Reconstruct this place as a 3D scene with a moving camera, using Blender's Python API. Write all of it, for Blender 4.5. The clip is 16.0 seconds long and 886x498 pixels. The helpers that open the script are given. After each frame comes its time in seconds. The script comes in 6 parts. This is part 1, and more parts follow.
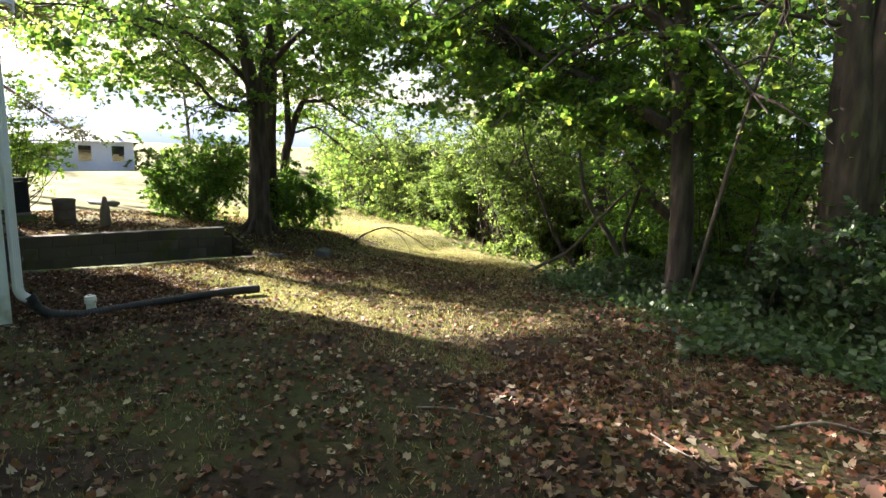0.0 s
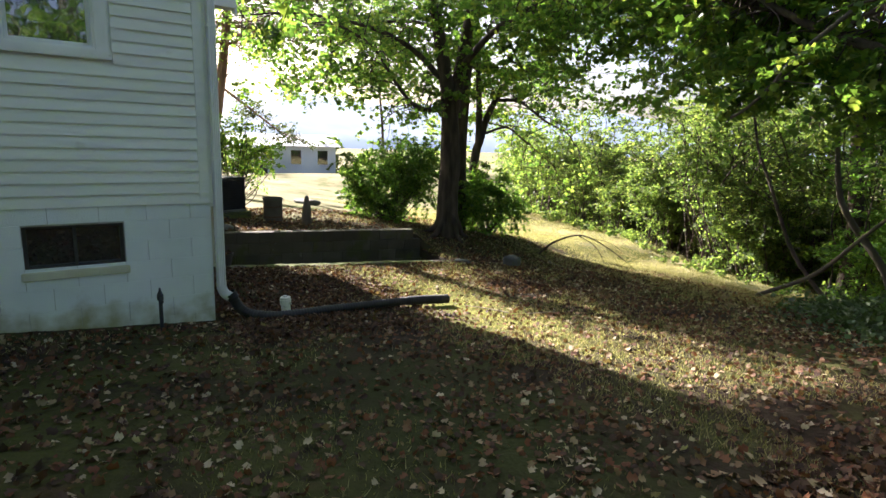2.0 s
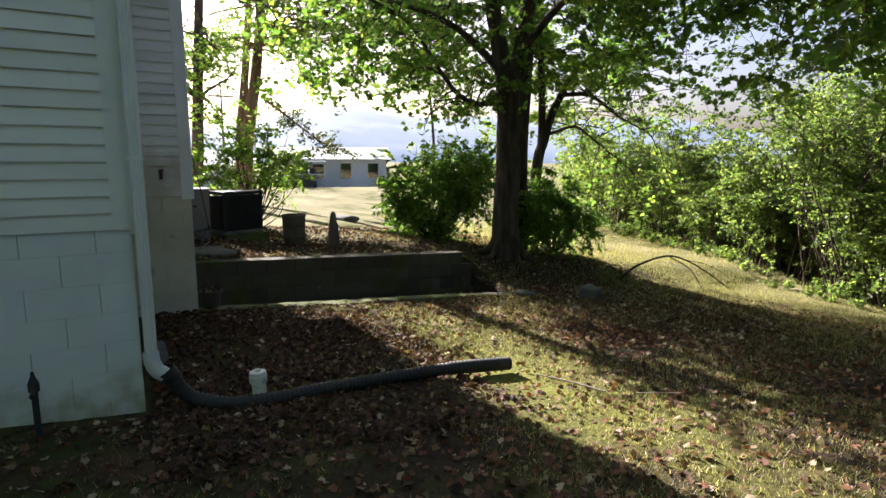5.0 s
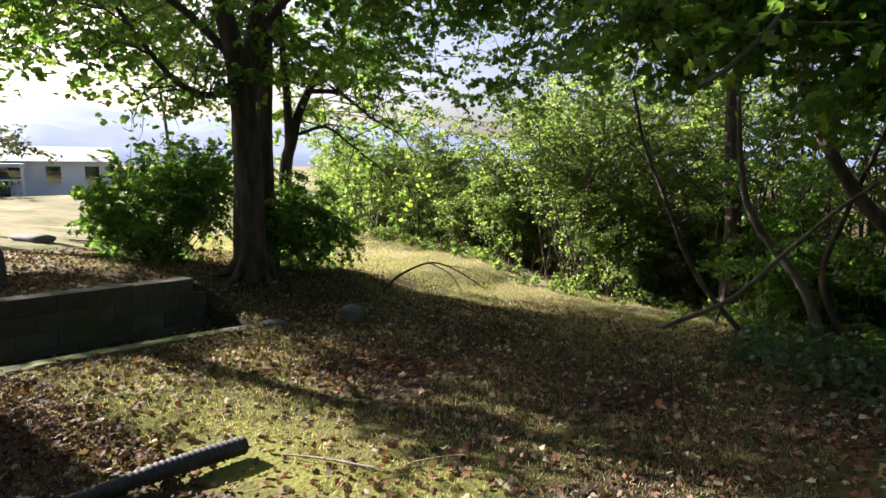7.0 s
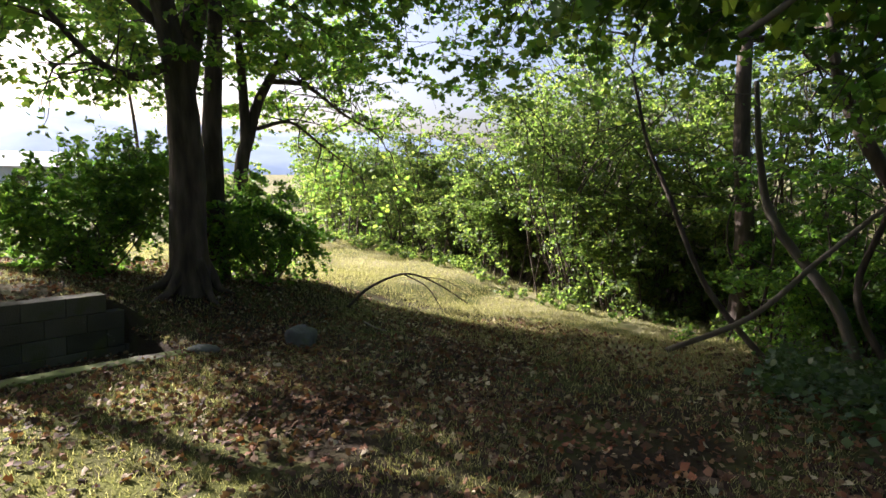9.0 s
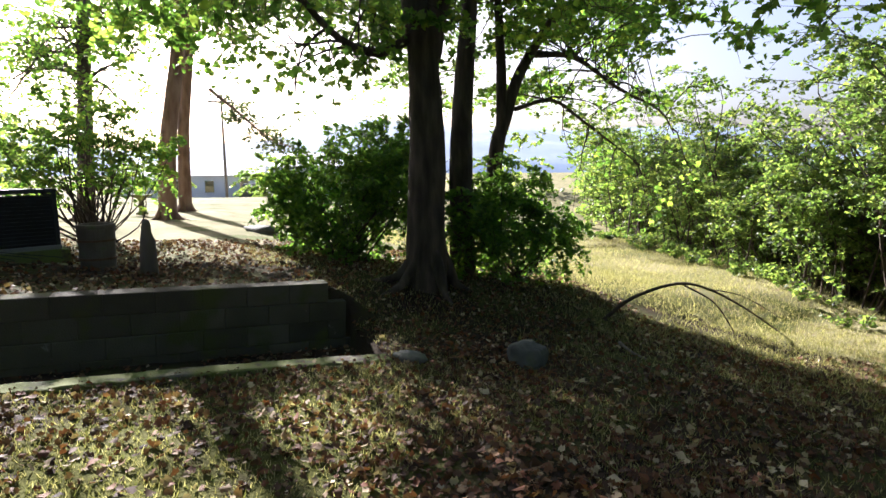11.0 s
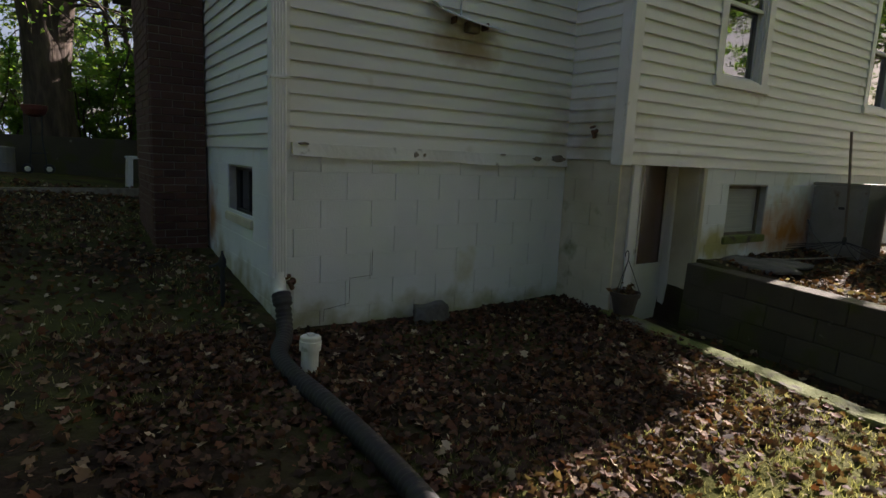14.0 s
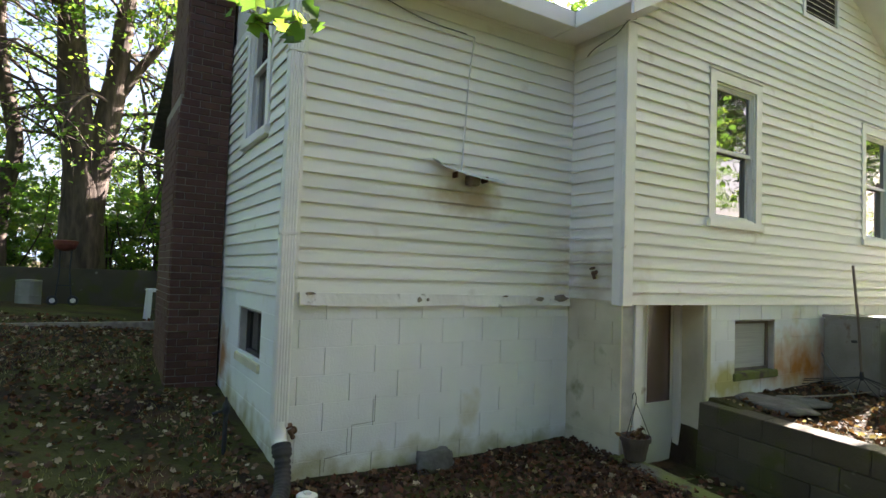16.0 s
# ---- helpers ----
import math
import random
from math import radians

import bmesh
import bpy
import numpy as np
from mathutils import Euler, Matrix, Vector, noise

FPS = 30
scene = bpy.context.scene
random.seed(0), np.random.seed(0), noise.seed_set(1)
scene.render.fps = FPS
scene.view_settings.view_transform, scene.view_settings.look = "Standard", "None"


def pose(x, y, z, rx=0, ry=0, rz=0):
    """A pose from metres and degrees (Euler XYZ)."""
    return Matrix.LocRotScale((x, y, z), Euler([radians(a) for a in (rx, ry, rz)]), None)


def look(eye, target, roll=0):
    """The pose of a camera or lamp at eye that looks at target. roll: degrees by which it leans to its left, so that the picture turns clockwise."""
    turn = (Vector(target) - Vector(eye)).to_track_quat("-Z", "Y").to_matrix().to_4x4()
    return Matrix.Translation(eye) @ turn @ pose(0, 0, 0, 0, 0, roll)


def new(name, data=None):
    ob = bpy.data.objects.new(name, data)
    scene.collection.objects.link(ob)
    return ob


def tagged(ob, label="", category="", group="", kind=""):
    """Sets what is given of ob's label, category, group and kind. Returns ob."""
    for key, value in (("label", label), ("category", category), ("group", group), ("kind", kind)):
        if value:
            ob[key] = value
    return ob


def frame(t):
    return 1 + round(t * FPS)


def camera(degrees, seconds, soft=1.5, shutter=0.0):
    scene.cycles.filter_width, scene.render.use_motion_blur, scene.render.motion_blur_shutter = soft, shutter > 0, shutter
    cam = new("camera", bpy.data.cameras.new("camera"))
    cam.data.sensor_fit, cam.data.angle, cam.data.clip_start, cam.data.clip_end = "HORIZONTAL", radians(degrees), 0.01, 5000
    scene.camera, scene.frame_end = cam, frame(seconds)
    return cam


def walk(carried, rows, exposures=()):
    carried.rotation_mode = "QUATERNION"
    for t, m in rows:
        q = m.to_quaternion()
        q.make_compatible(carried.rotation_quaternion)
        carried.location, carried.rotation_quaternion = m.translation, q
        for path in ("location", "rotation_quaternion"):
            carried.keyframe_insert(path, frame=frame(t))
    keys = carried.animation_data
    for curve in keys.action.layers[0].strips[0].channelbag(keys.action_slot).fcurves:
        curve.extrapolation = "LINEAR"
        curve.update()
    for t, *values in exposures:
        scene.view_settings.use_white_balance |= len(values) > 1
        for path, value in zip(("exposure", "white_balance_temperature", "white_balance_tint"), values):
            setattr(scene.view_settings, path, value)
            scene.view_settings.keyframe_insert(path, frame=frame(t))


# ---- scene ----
cam = camera(76.0, 16.0)
EXPOSURES = [(0.0, 2.95, 6100, 21), (3.0, 2.5, 6100, 21), (5.5, 2.2, 6050, 21), (6.5, 2.2, 6050, 22), (8.0, 2.35, 5950, 22), (10.5, 2.3, 5850, 19), (11.3, 2.4, 5750, 21), (12.0, 2.5, 5850, 25), (12.6, 1.8, 6100, 25), (13.5, 1.8, 6400, 25), (14.5, 2.25, 6350, 22), (15.0, 2.85, 6300, 21), (16.0, 3.5, 6300, 22)]
PATH = [
    (0, (7.302, -1.919, 2.11), (6.119, -0.347, 1.749), 2.2),
    (0.5, (7.071, -1.905, 2.096), (5.712, -0.485, 1.729), 1.9),
    (1, (6.831, -1.833, 2.072), (5.36, -0.528, 1.706), 1.9),
    (1.5, (6.573, -1.653, 2.028), (5.028, -0.437, 1.665), 1.8),
    (2, (6.276, -1.415, 1.984), (4.67, -0.28, 1.618), 1.7),
    (2.5, (5.978, -1.266, 1.961), (4.335, -0.184, 1.602), 1.5),
    (3, (5.625, -1.037, 1.947), (3.947, -0.01, 1.586), 1.7),
    (3.2, (5.478, -0.939, 1.94), (3.782, 0.056, 1.576), 1.6),
    (5.3, (4.094, 0.142, 1.774), (2.38, 1.121, 1.453), 0.2),
    (5.5, (3.986, 0.262, 1.768), (2.295, 1.28, 1.445), 0.7),
    (6, (3.713, 0.557, 1.771), (2.137, 1.747, 1.453), 0.2),
    (6.5, (3.516, 0.754, 1.787), (2.144, 2.175, 1.473), 0.2),
    (7, (3.391, 0.903, 1.796), (2.213, 2.489, 1.487), 0.7),
    (7.5, (3.306, 1.145, 1.79), (2.189, 2.778, 1.494), 1.5),
    (8, (3.17, 1.392, 1.757), (2.106, 3.061, 1.473), 1.7),
    (10.5, (2.21, 3.244, 1.389), (0.608, 4.408, 1.11), -0.6),
    (11, (1.961, 3.487, 1.371), (0.177, 4.344, 1.083), -0.4),
    (11.5, (1.757, 3.54, 1.329), (-0.184, 3.935, 1.051), 0.4),
    (11.6, (1.719, 3.553, 1.324), (-0.245, 3.806, 1.039), 0.6),
    (12, (1.588, 3.611, 1.28), (-0.371, 3.317, 1.001), 1.1),
    (12.5, (1.497, 3.675, 1.225), (-0.27, 2.784, 0.94), 1.5),
    (13, (1.411, 3.707, 1.184), (-0.061, 2.386, 0.889), 2.3),
    (13.5, (1.338, 3.79, 1.216), (0.127, 2.228, 0.914), 2.5),
    (14, (1.283, 3.887, 1.275), (0.178, 2.249, 0.962), 2.5),
    (14.5, (1.247, 3.926, 1.349), (0.177, 2.261, 1.059), 2.5),
    (15, (1.264, 3.938, 1.432), (0.2, 2.251, 1.28), 2.2),
    (15.5, (1.263, 3.958, 1.483), (0.202, 2.263, 1.465), 2.0),
    (16, (1.248, 4.014, 1.508), (0.192, 2.318, 1.598), 2.0),
]
walk(cam, [(t, look(eye, target, roll)) for t, eye, target, roll in PATH], EXPOSURES)

# ---- world, sun ----
SUN = Vector((-0.990, -0.140, 0.497)).normalized()
world = bpy.data.worlds.new("world")
scene.world = world
world.use_nodes = True
wn, wl = world.node_tree.nodes, world.node_tree.links
sky = wn.new("ShaderNodeTexSky")
sky.sky_type, sky.sun_disc = "NISHITA", False
sky.sun_elevation, sky.sun_rotation = math.asin(SUN.z), math.atan2(SUN.x, SUN.y)
sky.dust_density, sky.air_density, sky.ozone_density = 4.5, 0.8, 0.3
wn["Background"].inputs["Strength"].default_value = 0.052
wl.new(sky.outputs[0], wn["Background"].inputs["Color"])
sun = new("sun", bpy.data.lights.new("sun", "SUN"))
sun.data.energy, sun.data.angle, sun.data.color = 5.0, radians(0.55), (1.0, 0.93, 0.80)
sun.matrix_world = look(SUN * 60, (0, 0, 0))

# ---- materials ----
def material(name, colours, scale=6.0, detail=8.0, rough=0.8, bump=0.15, bump_scale=40.0, metal=0.0, spots=None, island=False, stretch=None, leaf=0.0, marks=()):
    """Noise-mixed colours at two scales with fine relief. spots: (colour, scale, threshold). leaf: share of light let through."""
    m = bpy.data.materials.new(name)
    m.use_nodes = True
    n, l = m.node_tree.nodes, m.node_tree.links
    b = n["Principled BSDF"]
    place_ = n.new("ShaderNodeNewGeometry").outputs["Position"]
    src = place_
    if stretch:
        mp = n.new("ShaderNodeMapping")
        mp.inputs["Scale"].default_value = stretch
        l.new(src, mp.inputs["Vector"])
        src = mp.outputs["Vector"]
    a = n.new("ShaderNodeTexNoise")
    a.inputs["Scale"].default_value, a.inputs["Detail"].default_value = scale, detail
    l.new(src, a.inputs["Vector"])
    fac = a.outputs["Fac"]
    if island:
        if island == "object":
            rnd = n.new("ShaderNodeObjectInfo").outputs["Random"]
        else:
            rnd = n.new("ShaderNodeNewGeometry").outputs["Random Per Island"]
        mixf = n.new("ShaderNodeMix")
        mixf.inputs["Factor"].default_value = 0.65 if island is True else 0.45
        l.new(fac, mixf.inputs["A"])
        l.new(rnd, mixf.inputs["B"])
        fac = mixf.outputs["Result"]
    ramp = n.new("ShaderNodeValToRGB")
    lo, hi = (0.3, 0.7) if not island else (0.12, 0.88)
    while len(ramp.color_ramp.elements) < len(colours):
        ramp.color_ramp.elements.new(0.5)
    for i, c in enumerate(colours):
        e = ramp.color_ramp.elements[i]
        e.position = lo + (hi - lo) * i / max(1, len(colours) - 1)
        e.color = (*c, 1)
    l.new(fac, ramp.inputs["Fac"])
    col = ramp.outputs["Color"]
    for sc, ss, th in spots or ():
        s = n.new("ShaderNodeTexNoise")
        s.inputs["Scale"].default_value, s.inputs["Detail"].default_value = ss, 10.0
        l.new(place_, s.inputs["Vector"])
        r = n.new("ShaderNodeMapRange")
        r.inputs["From Min"].default_value, r.inputs["From Max"].default_value = th, th + 0.10
        l.new(s.outputs["Fac"], r.inputs["Value"])
        mx = n.new("ShaderNodeMix")
        mx.data_type = "RGBA"
        l.new(r.outputs["Result"], mx.inputs["Factor"])
        l.new(col, mx.inputs["A"])
        mx.inputs["B"].default_value = (*sc, 1)
        col = mx.outputs["Result"]
    for mc, centre, radii, edge in marks:
        sub = n.new("ShaderNodeVectorMath")
        sub.operation = "SUBTRACT"
        l.new(place_, sub.inputs[0])
        sub.inputs[1].default_value = centre
        div = n.new("ShaderNodeVectorMath")
        div.operation = "DIVIDE"
        l.new(sub.outputs[0], div.inputs[0])
        div.inputs[1].default_value = radii
        ln = n.new("ShaderNodeVectorMath")
        ln.operation = "LENGTH"
        l.new(div.outputs[0], ln.inputs[0])
        wob = n.new("ShaderNodeTexNoise")
        wob.inputs["Scale"].default_value, wob.inputs["Detail"].default_value = 4.5, 9.0
        l.new(place_, wob.inputs["Vector"])
        ad = n.new("ShaderNodeMath")
        ad.operation = "MULTIPLY_ADD"
        ad.inputs[1].default_value = 1.5
        l.new(wob.outputs["Fac"], ad.inputs[0])
        l.new(ln.outputs["Value"], ad.inputs[2])
        r = n.new("ShaderNodeMapRange")
        r.inputs["From Min"].default_value, r.inputs["From Max"].default_value = 1.75, 1.75 - edge
        l.new(ad.outputs[0], r.inputs["Value"])
        mx = n.new("ShaderNodeMix")
        mx.data_type = "RGBA"
        l.new(r.outputs["Result"], mx.inputs["Factor"])
        l.new(col, mx.inputs["A"])
        mx.inputs["B"].default_value = (*mc, 1)
        col = mx.outputs["Result"]
    l.new(col, b.inputs["Base Color"])
    b.inputs["Roughness"].default_value, b.inputs["Metallic"].default_value = rough, metal
    if bump:
        f = n.new("ShaderNodeTexNoise")
        f.inputs["Scale"].default_value, f.inputs["Detail"].default_value = bump_scale, 6.0
        l.new(src, f.inputs["Vector"])
        bp = n.new("ShaderNodeBump")
        bp.inputs["Strength"].default_value, bp.inputs["Distance"].default_value = bump, 0.02
        l.new(f.outputs["Fac"], bp.inputs["Height"])
        l.new(bp.outputs["Normal"], b.inputs["Normal"])
    if leaf:
        t = n.new("ShaderNodeBsdfTranslucent")
        bright = n.new("ShaderNodeMix")
        bright.data_type, bright.blend_type = "RGBA", "MULTIPLY"
        bright.inputs["Factor"].default_value = 1.0
        bright.inputs["B"].default_value = (2.8, 3.0, 1.5, 1)
        l.new(col, bright.inputs["A"])
        l.new(bright.outputs["Result"], t.inputs["Color"])
        ms = n.new("ShaderNodeMixShader")
        ms.inputs["Fac"].default_value = leaf
        l.new(b.outputs[0], ms.inputs[1])
        l.new(t.outputs[0], ms.inputs[2])
        l.new(ms.outputs[0], n["Material Output"].inputs["Surface"])
    return m


def glass_material(name, tint, rough=0.03):
    m = bpy.data.materials.new(name)
    m.use_nodes = True
    n, l = m.node_tree.nodes, m.node_tree.links
    b = n["Principled BSDF"]
    w = n.new("ShaderNodeTexNoise")
    w.inputs["Scale"].default_value = 2.5
    bp = n.new("ShaderNodeBump")
    bp.inputs["Strength"].default_value, bp.inputs["Distance"].default_value = 0.10, 0.02
    l.new(w.outputs["Fac"], bp.inputs["Height"])
    l.new(bp.outputs["Normal"], b.inputs["Normal"])
    b.inputs["Base Color"].default_value = (*tint, 1)
    b.inputs["Roughness"].default_value = rough
    b.inputs["IOR"].default_value = 1.9
    b.inputs["Specular IOR Level"].default_value = 0.9
    return m


SIDING = material("siding_paint", [(0.66, 0.66, 0.60), (0.76, 0.76, 0.71), (0.80, 0.80, 0.76)], 1.6, rough=0.5, bump=0.08, bump_scale=60, island="object",
                  spots=[((0.50, 0.47, 0.38), 2.3, 0.66)], stretch=(0.6, 0.6, 2.0),
                  marks=[((0.36, 0.27, 0.15), (-1.45, 0.0, 2.17), (0.42, 1.0, 0.20), 0.8), ((0.50, 0.46, 0.36), (-2.70, 0.30, 1.50), (0.5, 0.6, 0.5), 0.9)])
TRIM = material("trim_paint", [(0.70, 0.70, 0.66), (0.80, 0.80, 0.77)], 3, rough=0.45, bump=0.06, spots=[((0.42, 0.38, 0.30), 7, 0.70)])
PEELING = material("peeling_paint", [(0.70, 0.70, 0.66), (0.80, 0.80, 0.77)], 3, rough=0.55, bump=0.2, spots=[((0.20, 0.18, 0.15), 9, 0.62)])
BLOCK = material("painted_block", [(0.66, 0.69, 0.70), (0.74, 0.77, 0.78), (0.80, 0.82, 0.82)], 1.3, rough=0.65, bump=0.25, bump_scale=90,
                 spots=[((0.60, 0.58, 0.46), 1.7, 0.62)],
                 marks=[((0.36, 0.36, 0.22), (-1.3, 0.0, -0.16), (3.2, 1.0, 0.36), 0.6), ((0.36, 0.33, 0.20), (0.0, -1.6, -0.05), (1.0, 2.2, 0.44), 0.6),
                        ((0.52, 0.20, 0.03), (-5.70, 0.65, 0.62), (1.0, 1.0, 0.46), 0.95), ((0.42, 0.38, 0.14), (-4.3, 0.65, 0.52), (0.55, 1.0, 0.26), 0.7),
                        ((0.40, 0.17, 0.06), (0.0, -2.3, 0.6), (1.0, 0.35, 0.4), 0.9)])
GRIME = material("grimy_block", [(0.44, 0.41, 0.29), (0.56, 0.53, 0.40), (0.66, 0.64, 0.53)], 1.6, rough=0.85, bump=0.3, bump_scale=80,
                 spots=[((0.22, 0.22, 0.11), 2.7, 0.62)])
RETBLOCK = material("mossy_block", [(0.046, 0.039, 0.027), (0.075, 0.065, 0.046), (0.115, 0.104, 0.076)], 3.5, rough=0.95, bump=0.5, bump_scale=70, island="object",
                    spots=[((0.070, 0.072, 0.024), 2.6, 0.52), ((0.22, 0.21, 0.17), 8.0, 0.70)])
CONCRETE = material("old_concrete", [(0.075, 0.068, 0.055), (0.14, 0.13, 0.105)], 4, rough=0.92, bump=0.5, bump_scale=60, spots=[((0.13, 0.15, 0.035), 1.6, 0.40), ((0.07, 0.055, 0.04), 5.0, 0.56)])
MORTAR = material("joint_shadow", [(0.36, 0.35, 0.32), (0.46, 0.45, 0.42)], 9, rough=0.95, bump=0.2)
BRICK = material("chimney_brick", [(0.056, 0.027, 0.019), (0.094, 0.044, 0.030), (0.135, 0.069, 0.050)], 7, rough=0.9, bump=0.4, bump_scale=120, island="object",
                 spots=[((0.09, 0.06, 0.05), 5, 0.62)])
BRICKMORTAR = material("brick_mortar", [(0.20, 0.17, 0.14), (0.27, 0.24, 0.20)], 20, rough=0.95)
SHINGLE = material("roof_shingle", [(0.04, 0.04, 0.042), (0.09, 0.085, 0.08)], 9, rough=0.95, bump=0.4)
BARK = material("bark", [(0.030, 0.021, 0.016), (0.065, 0.047, 0.036), (0.115, 0.085, 0.065)], 9, rough=0.95, bump=1.0, bump_scale=22, stretch=(1, 1, 0.22))
BARKPALE = material("pale_bark", [(0.065, 0.055, 0.042), (0.135, 0.115, 0.09)], 6, rough=0.95, bump=0.7, bump_scale=22, stretch=(1, 1, 0.3))
PINEBARK = material("pine_bark", [(0.10, 0.055, 0.035), (0.19, 0.11, 0.075), (0.25, 0.16, 0.12)], 6, rough=0.95, bump=0.9, bump_scale=16, stretch=(1, 1, 0.3))
DEADWOOD = material("dead_wood", [(0.16, 0.13, 0.10), (0.30, 0.26, 0.21)], 14, rough=0.9, bump=0.4, stretch=(1, 1, 0.4))
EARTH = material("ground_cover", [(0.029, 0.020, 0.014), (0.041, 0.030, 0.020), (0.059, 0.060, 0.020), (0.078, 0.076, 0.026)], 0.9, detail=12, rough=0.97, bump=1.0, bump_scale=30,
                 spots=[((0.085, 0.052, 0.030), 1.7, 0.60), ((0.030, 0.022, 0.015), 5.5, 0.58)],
                 # moss marks along the sunlit strip, colour lifted to brighten it; last one darker
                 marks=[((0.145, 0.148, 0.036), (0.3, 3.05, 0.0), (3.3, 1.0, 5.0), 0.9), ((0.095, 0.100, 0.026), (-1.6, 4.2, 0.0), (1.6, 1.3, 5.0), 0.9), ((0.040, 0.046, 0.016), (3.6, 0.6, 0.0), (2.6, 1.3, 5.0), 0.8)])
EARTH.node_tree.nodes["Principled BSDF"].inputs["Specular IOR Level"].default_value = 0.08
LAWN = material("dry_lawn", [(0.106, 0.110, 0.050), (0.181, 0.169, 0.088), (0.250, 0.225, 0.131)], 0.5, detail=12, rough=0.97, bump=0.8, bump_scale=25,
                spots=[((0.085, 0.10, 0.030), 0.9, 0.56), ((0.17, 0.115, 0.060), 3.0, 0.60)])
LAWN.node_tree.nodes["Principled BSDF"].inputs["Specular IOR Level"].default_value = 0.05
LITTER = material("leaf_litter", [(0.031, 0.019, 0.014), (0.057, 0.033, 0.023), (0.095, 0.054, 0.035), (0.137, 0.050, 0.025), (0.190, 0.125, 0.071), (0.52, 0.44, 0.32)], 2, rough=0.75, bump=0.0, island=True, leaf=0.10)
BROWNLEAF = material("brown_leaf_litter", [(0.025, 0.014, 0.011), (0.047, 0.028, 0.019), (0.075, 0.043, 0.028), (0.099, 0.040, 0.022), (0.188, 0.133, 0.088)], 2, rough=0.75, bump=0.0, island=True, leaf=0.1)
GRASS = material("grass_blades", [(0.072, 0.080, 0.030), (0.165, 0.150, 0.075), (0.38, 0.33, 0.23)], 1.5, rough=0.7, bump=0.0, island=True, leaf=0.3)
for ground_mat in (LITTER, BROWNLEAF, GRASS):
    ground_mat.node_tree.nodes["Principled BSDF"].inputs["Specular IOR Level"].default_value = 0.2
MAPLE = material("maple_leaves", [(0.034, 0.070, 0.018), (0.055, 0.105, 0.024), (0.09, 0.145, 0.030), (0.15, 0.17, 0.040)], 0.6, rough=0.45, bump=0.0, island=True, leaf=0.68)
THICKET = material("thicket_leaves", [(0.030, 0.052, 0.018), (0.055, 0.088, 0.026), (0.090, 0.122, 0.038), (0.135, 0.150, 0.050)], 0.35, rough=0.5, bump=0.0, island=True, leaf=0.62)
SHRUBLEAF = material("shrub_leaves", [(0.036, 0.078, 0.018), (0.07, 0.135, 0.028), (0.13, 0.19, 0.040)], 0.9, rough=0.42, bump=0.0, island=True, leaf=0.6)
IVY = material("ivy_leaves", [(0.022, 0.045, 0.016), (0.04, 0.075, 0.024), (0.065, 0.10, 0.034)], 1.2, rough=0.45, bump=0.0, island=True, leaf=0.25)
PINE = material("pine_needles", [(0.03, 0.045, 0.02), (0.06, 0.075, 0.03)], 0.8, rough=0.6, bump=0.0, island=True, leaf=0.25)
GLASS = glass_material("window_glass", (0.02, 0.022, 0.022))
BLIND = material("pale_blind", [(0.36, 0.36, 0.34), (0.46, 0.46, 0.43)], 4, rough=0.7, stretch=(0.4, 0.4, 20))
DARKFRAME = material("dark_window_frame", [(0.03, 0.028, 0.026), (0.06, 0.055, 0.05)], 9, rough=0.6)
ALU = material("white_aluminium", [(0.66, 0.67, 0.66), (0.76, 0.77, 0.76)], 5, rough=0.35, bump=0.04, spots=[((0.45, 0.43, 0.37), 9, 0.70)])
BLACKPLASTIC = material("black_plastic_pipe", [(0.012, 0.012, 0.013), (0.03, 0.029, 0.028)], 9, rough=0.68, bump=0.1, spots=[((0.05, 0.043, 0.034), 4, 0.62)])
PVC = material("white_pvc", [(0.62, 0.62, 0.56), (0.74, 0.74, 0.69)], 9, rough=0.4, bump=0.05, spots=[((0.35, 0.36, 0.26), 10, 0.62)])
DOORPAINT = material("door_paint", [(0.62, 0.62, 0.60), (0.72, 0.72, 0.70)], 3, rough=0.45, bump=0.05, spots=[((0.36, 0.33, 0.28), 6, 0.68)])
DOORGLASS = glass_material("door_glass", (0.11, 0.052, 0.035), 0.25)
METALGREY = material("grey_metal", [(0.20, 0.20, 0.18), (0.30, 0.29, 0.27)], 3, rough=0.55, metal=0.3, spots=[((0.16, 0.11, 0.07), 6, 0.64)])
METALDARK = material("dark_metal", [(0.018, 0.019, 0.023), (0.032, 0.033, 0.038)], 6, rough=0.7, metal=0.0)
RUST = material("rusty_metal", [(0.09, 0.05, 0.03), (0.17, 0.10, 0.06)], 14, rough=0.85, metal=0.3)
POTCLAY = material("weathered_barrel", [(0.09, 0.072, 0.055), (0.16, 0.13, 0.10)], 5, rough=0.9, bump=0.3, spots=[((0.11, 0.12, 0.06), 5, 0.60)])
PLANTPOT = material("brown_plastic_pot", [(0.065, 0.050, 0.043), (0.095, 0.077, 0.065)], 8, rough=0.6)
STONE = material("field_stone", [(0.075, 0.075, 0.068), (0.143, 0.139, 0.128)], 7, rough=0.95, bump=0.8, bump_scale=25, spots=[((0.10, 0.11, 0.06), 5, 0.60)])
WOODGREY = material("weathered_wood", [(0.12, 0.095, 0.07), (0.22, 0.18, 0.14)], 5, rough=0.9, bump=0.5, bump_scale=20, stretch=(1, 1, 0.15))
REDPAINT = material("red_enamel", [(0.10, 0.025, 0.018), (0.15, 0.035, 0.025)], 8, rough=0.6)
WHITEPLASTIC = material("white_plastic", [(0.70, 0.70, 0.68), (0.78, 0.78, 0.76)], 6, rough=0.4, bump=0.03)
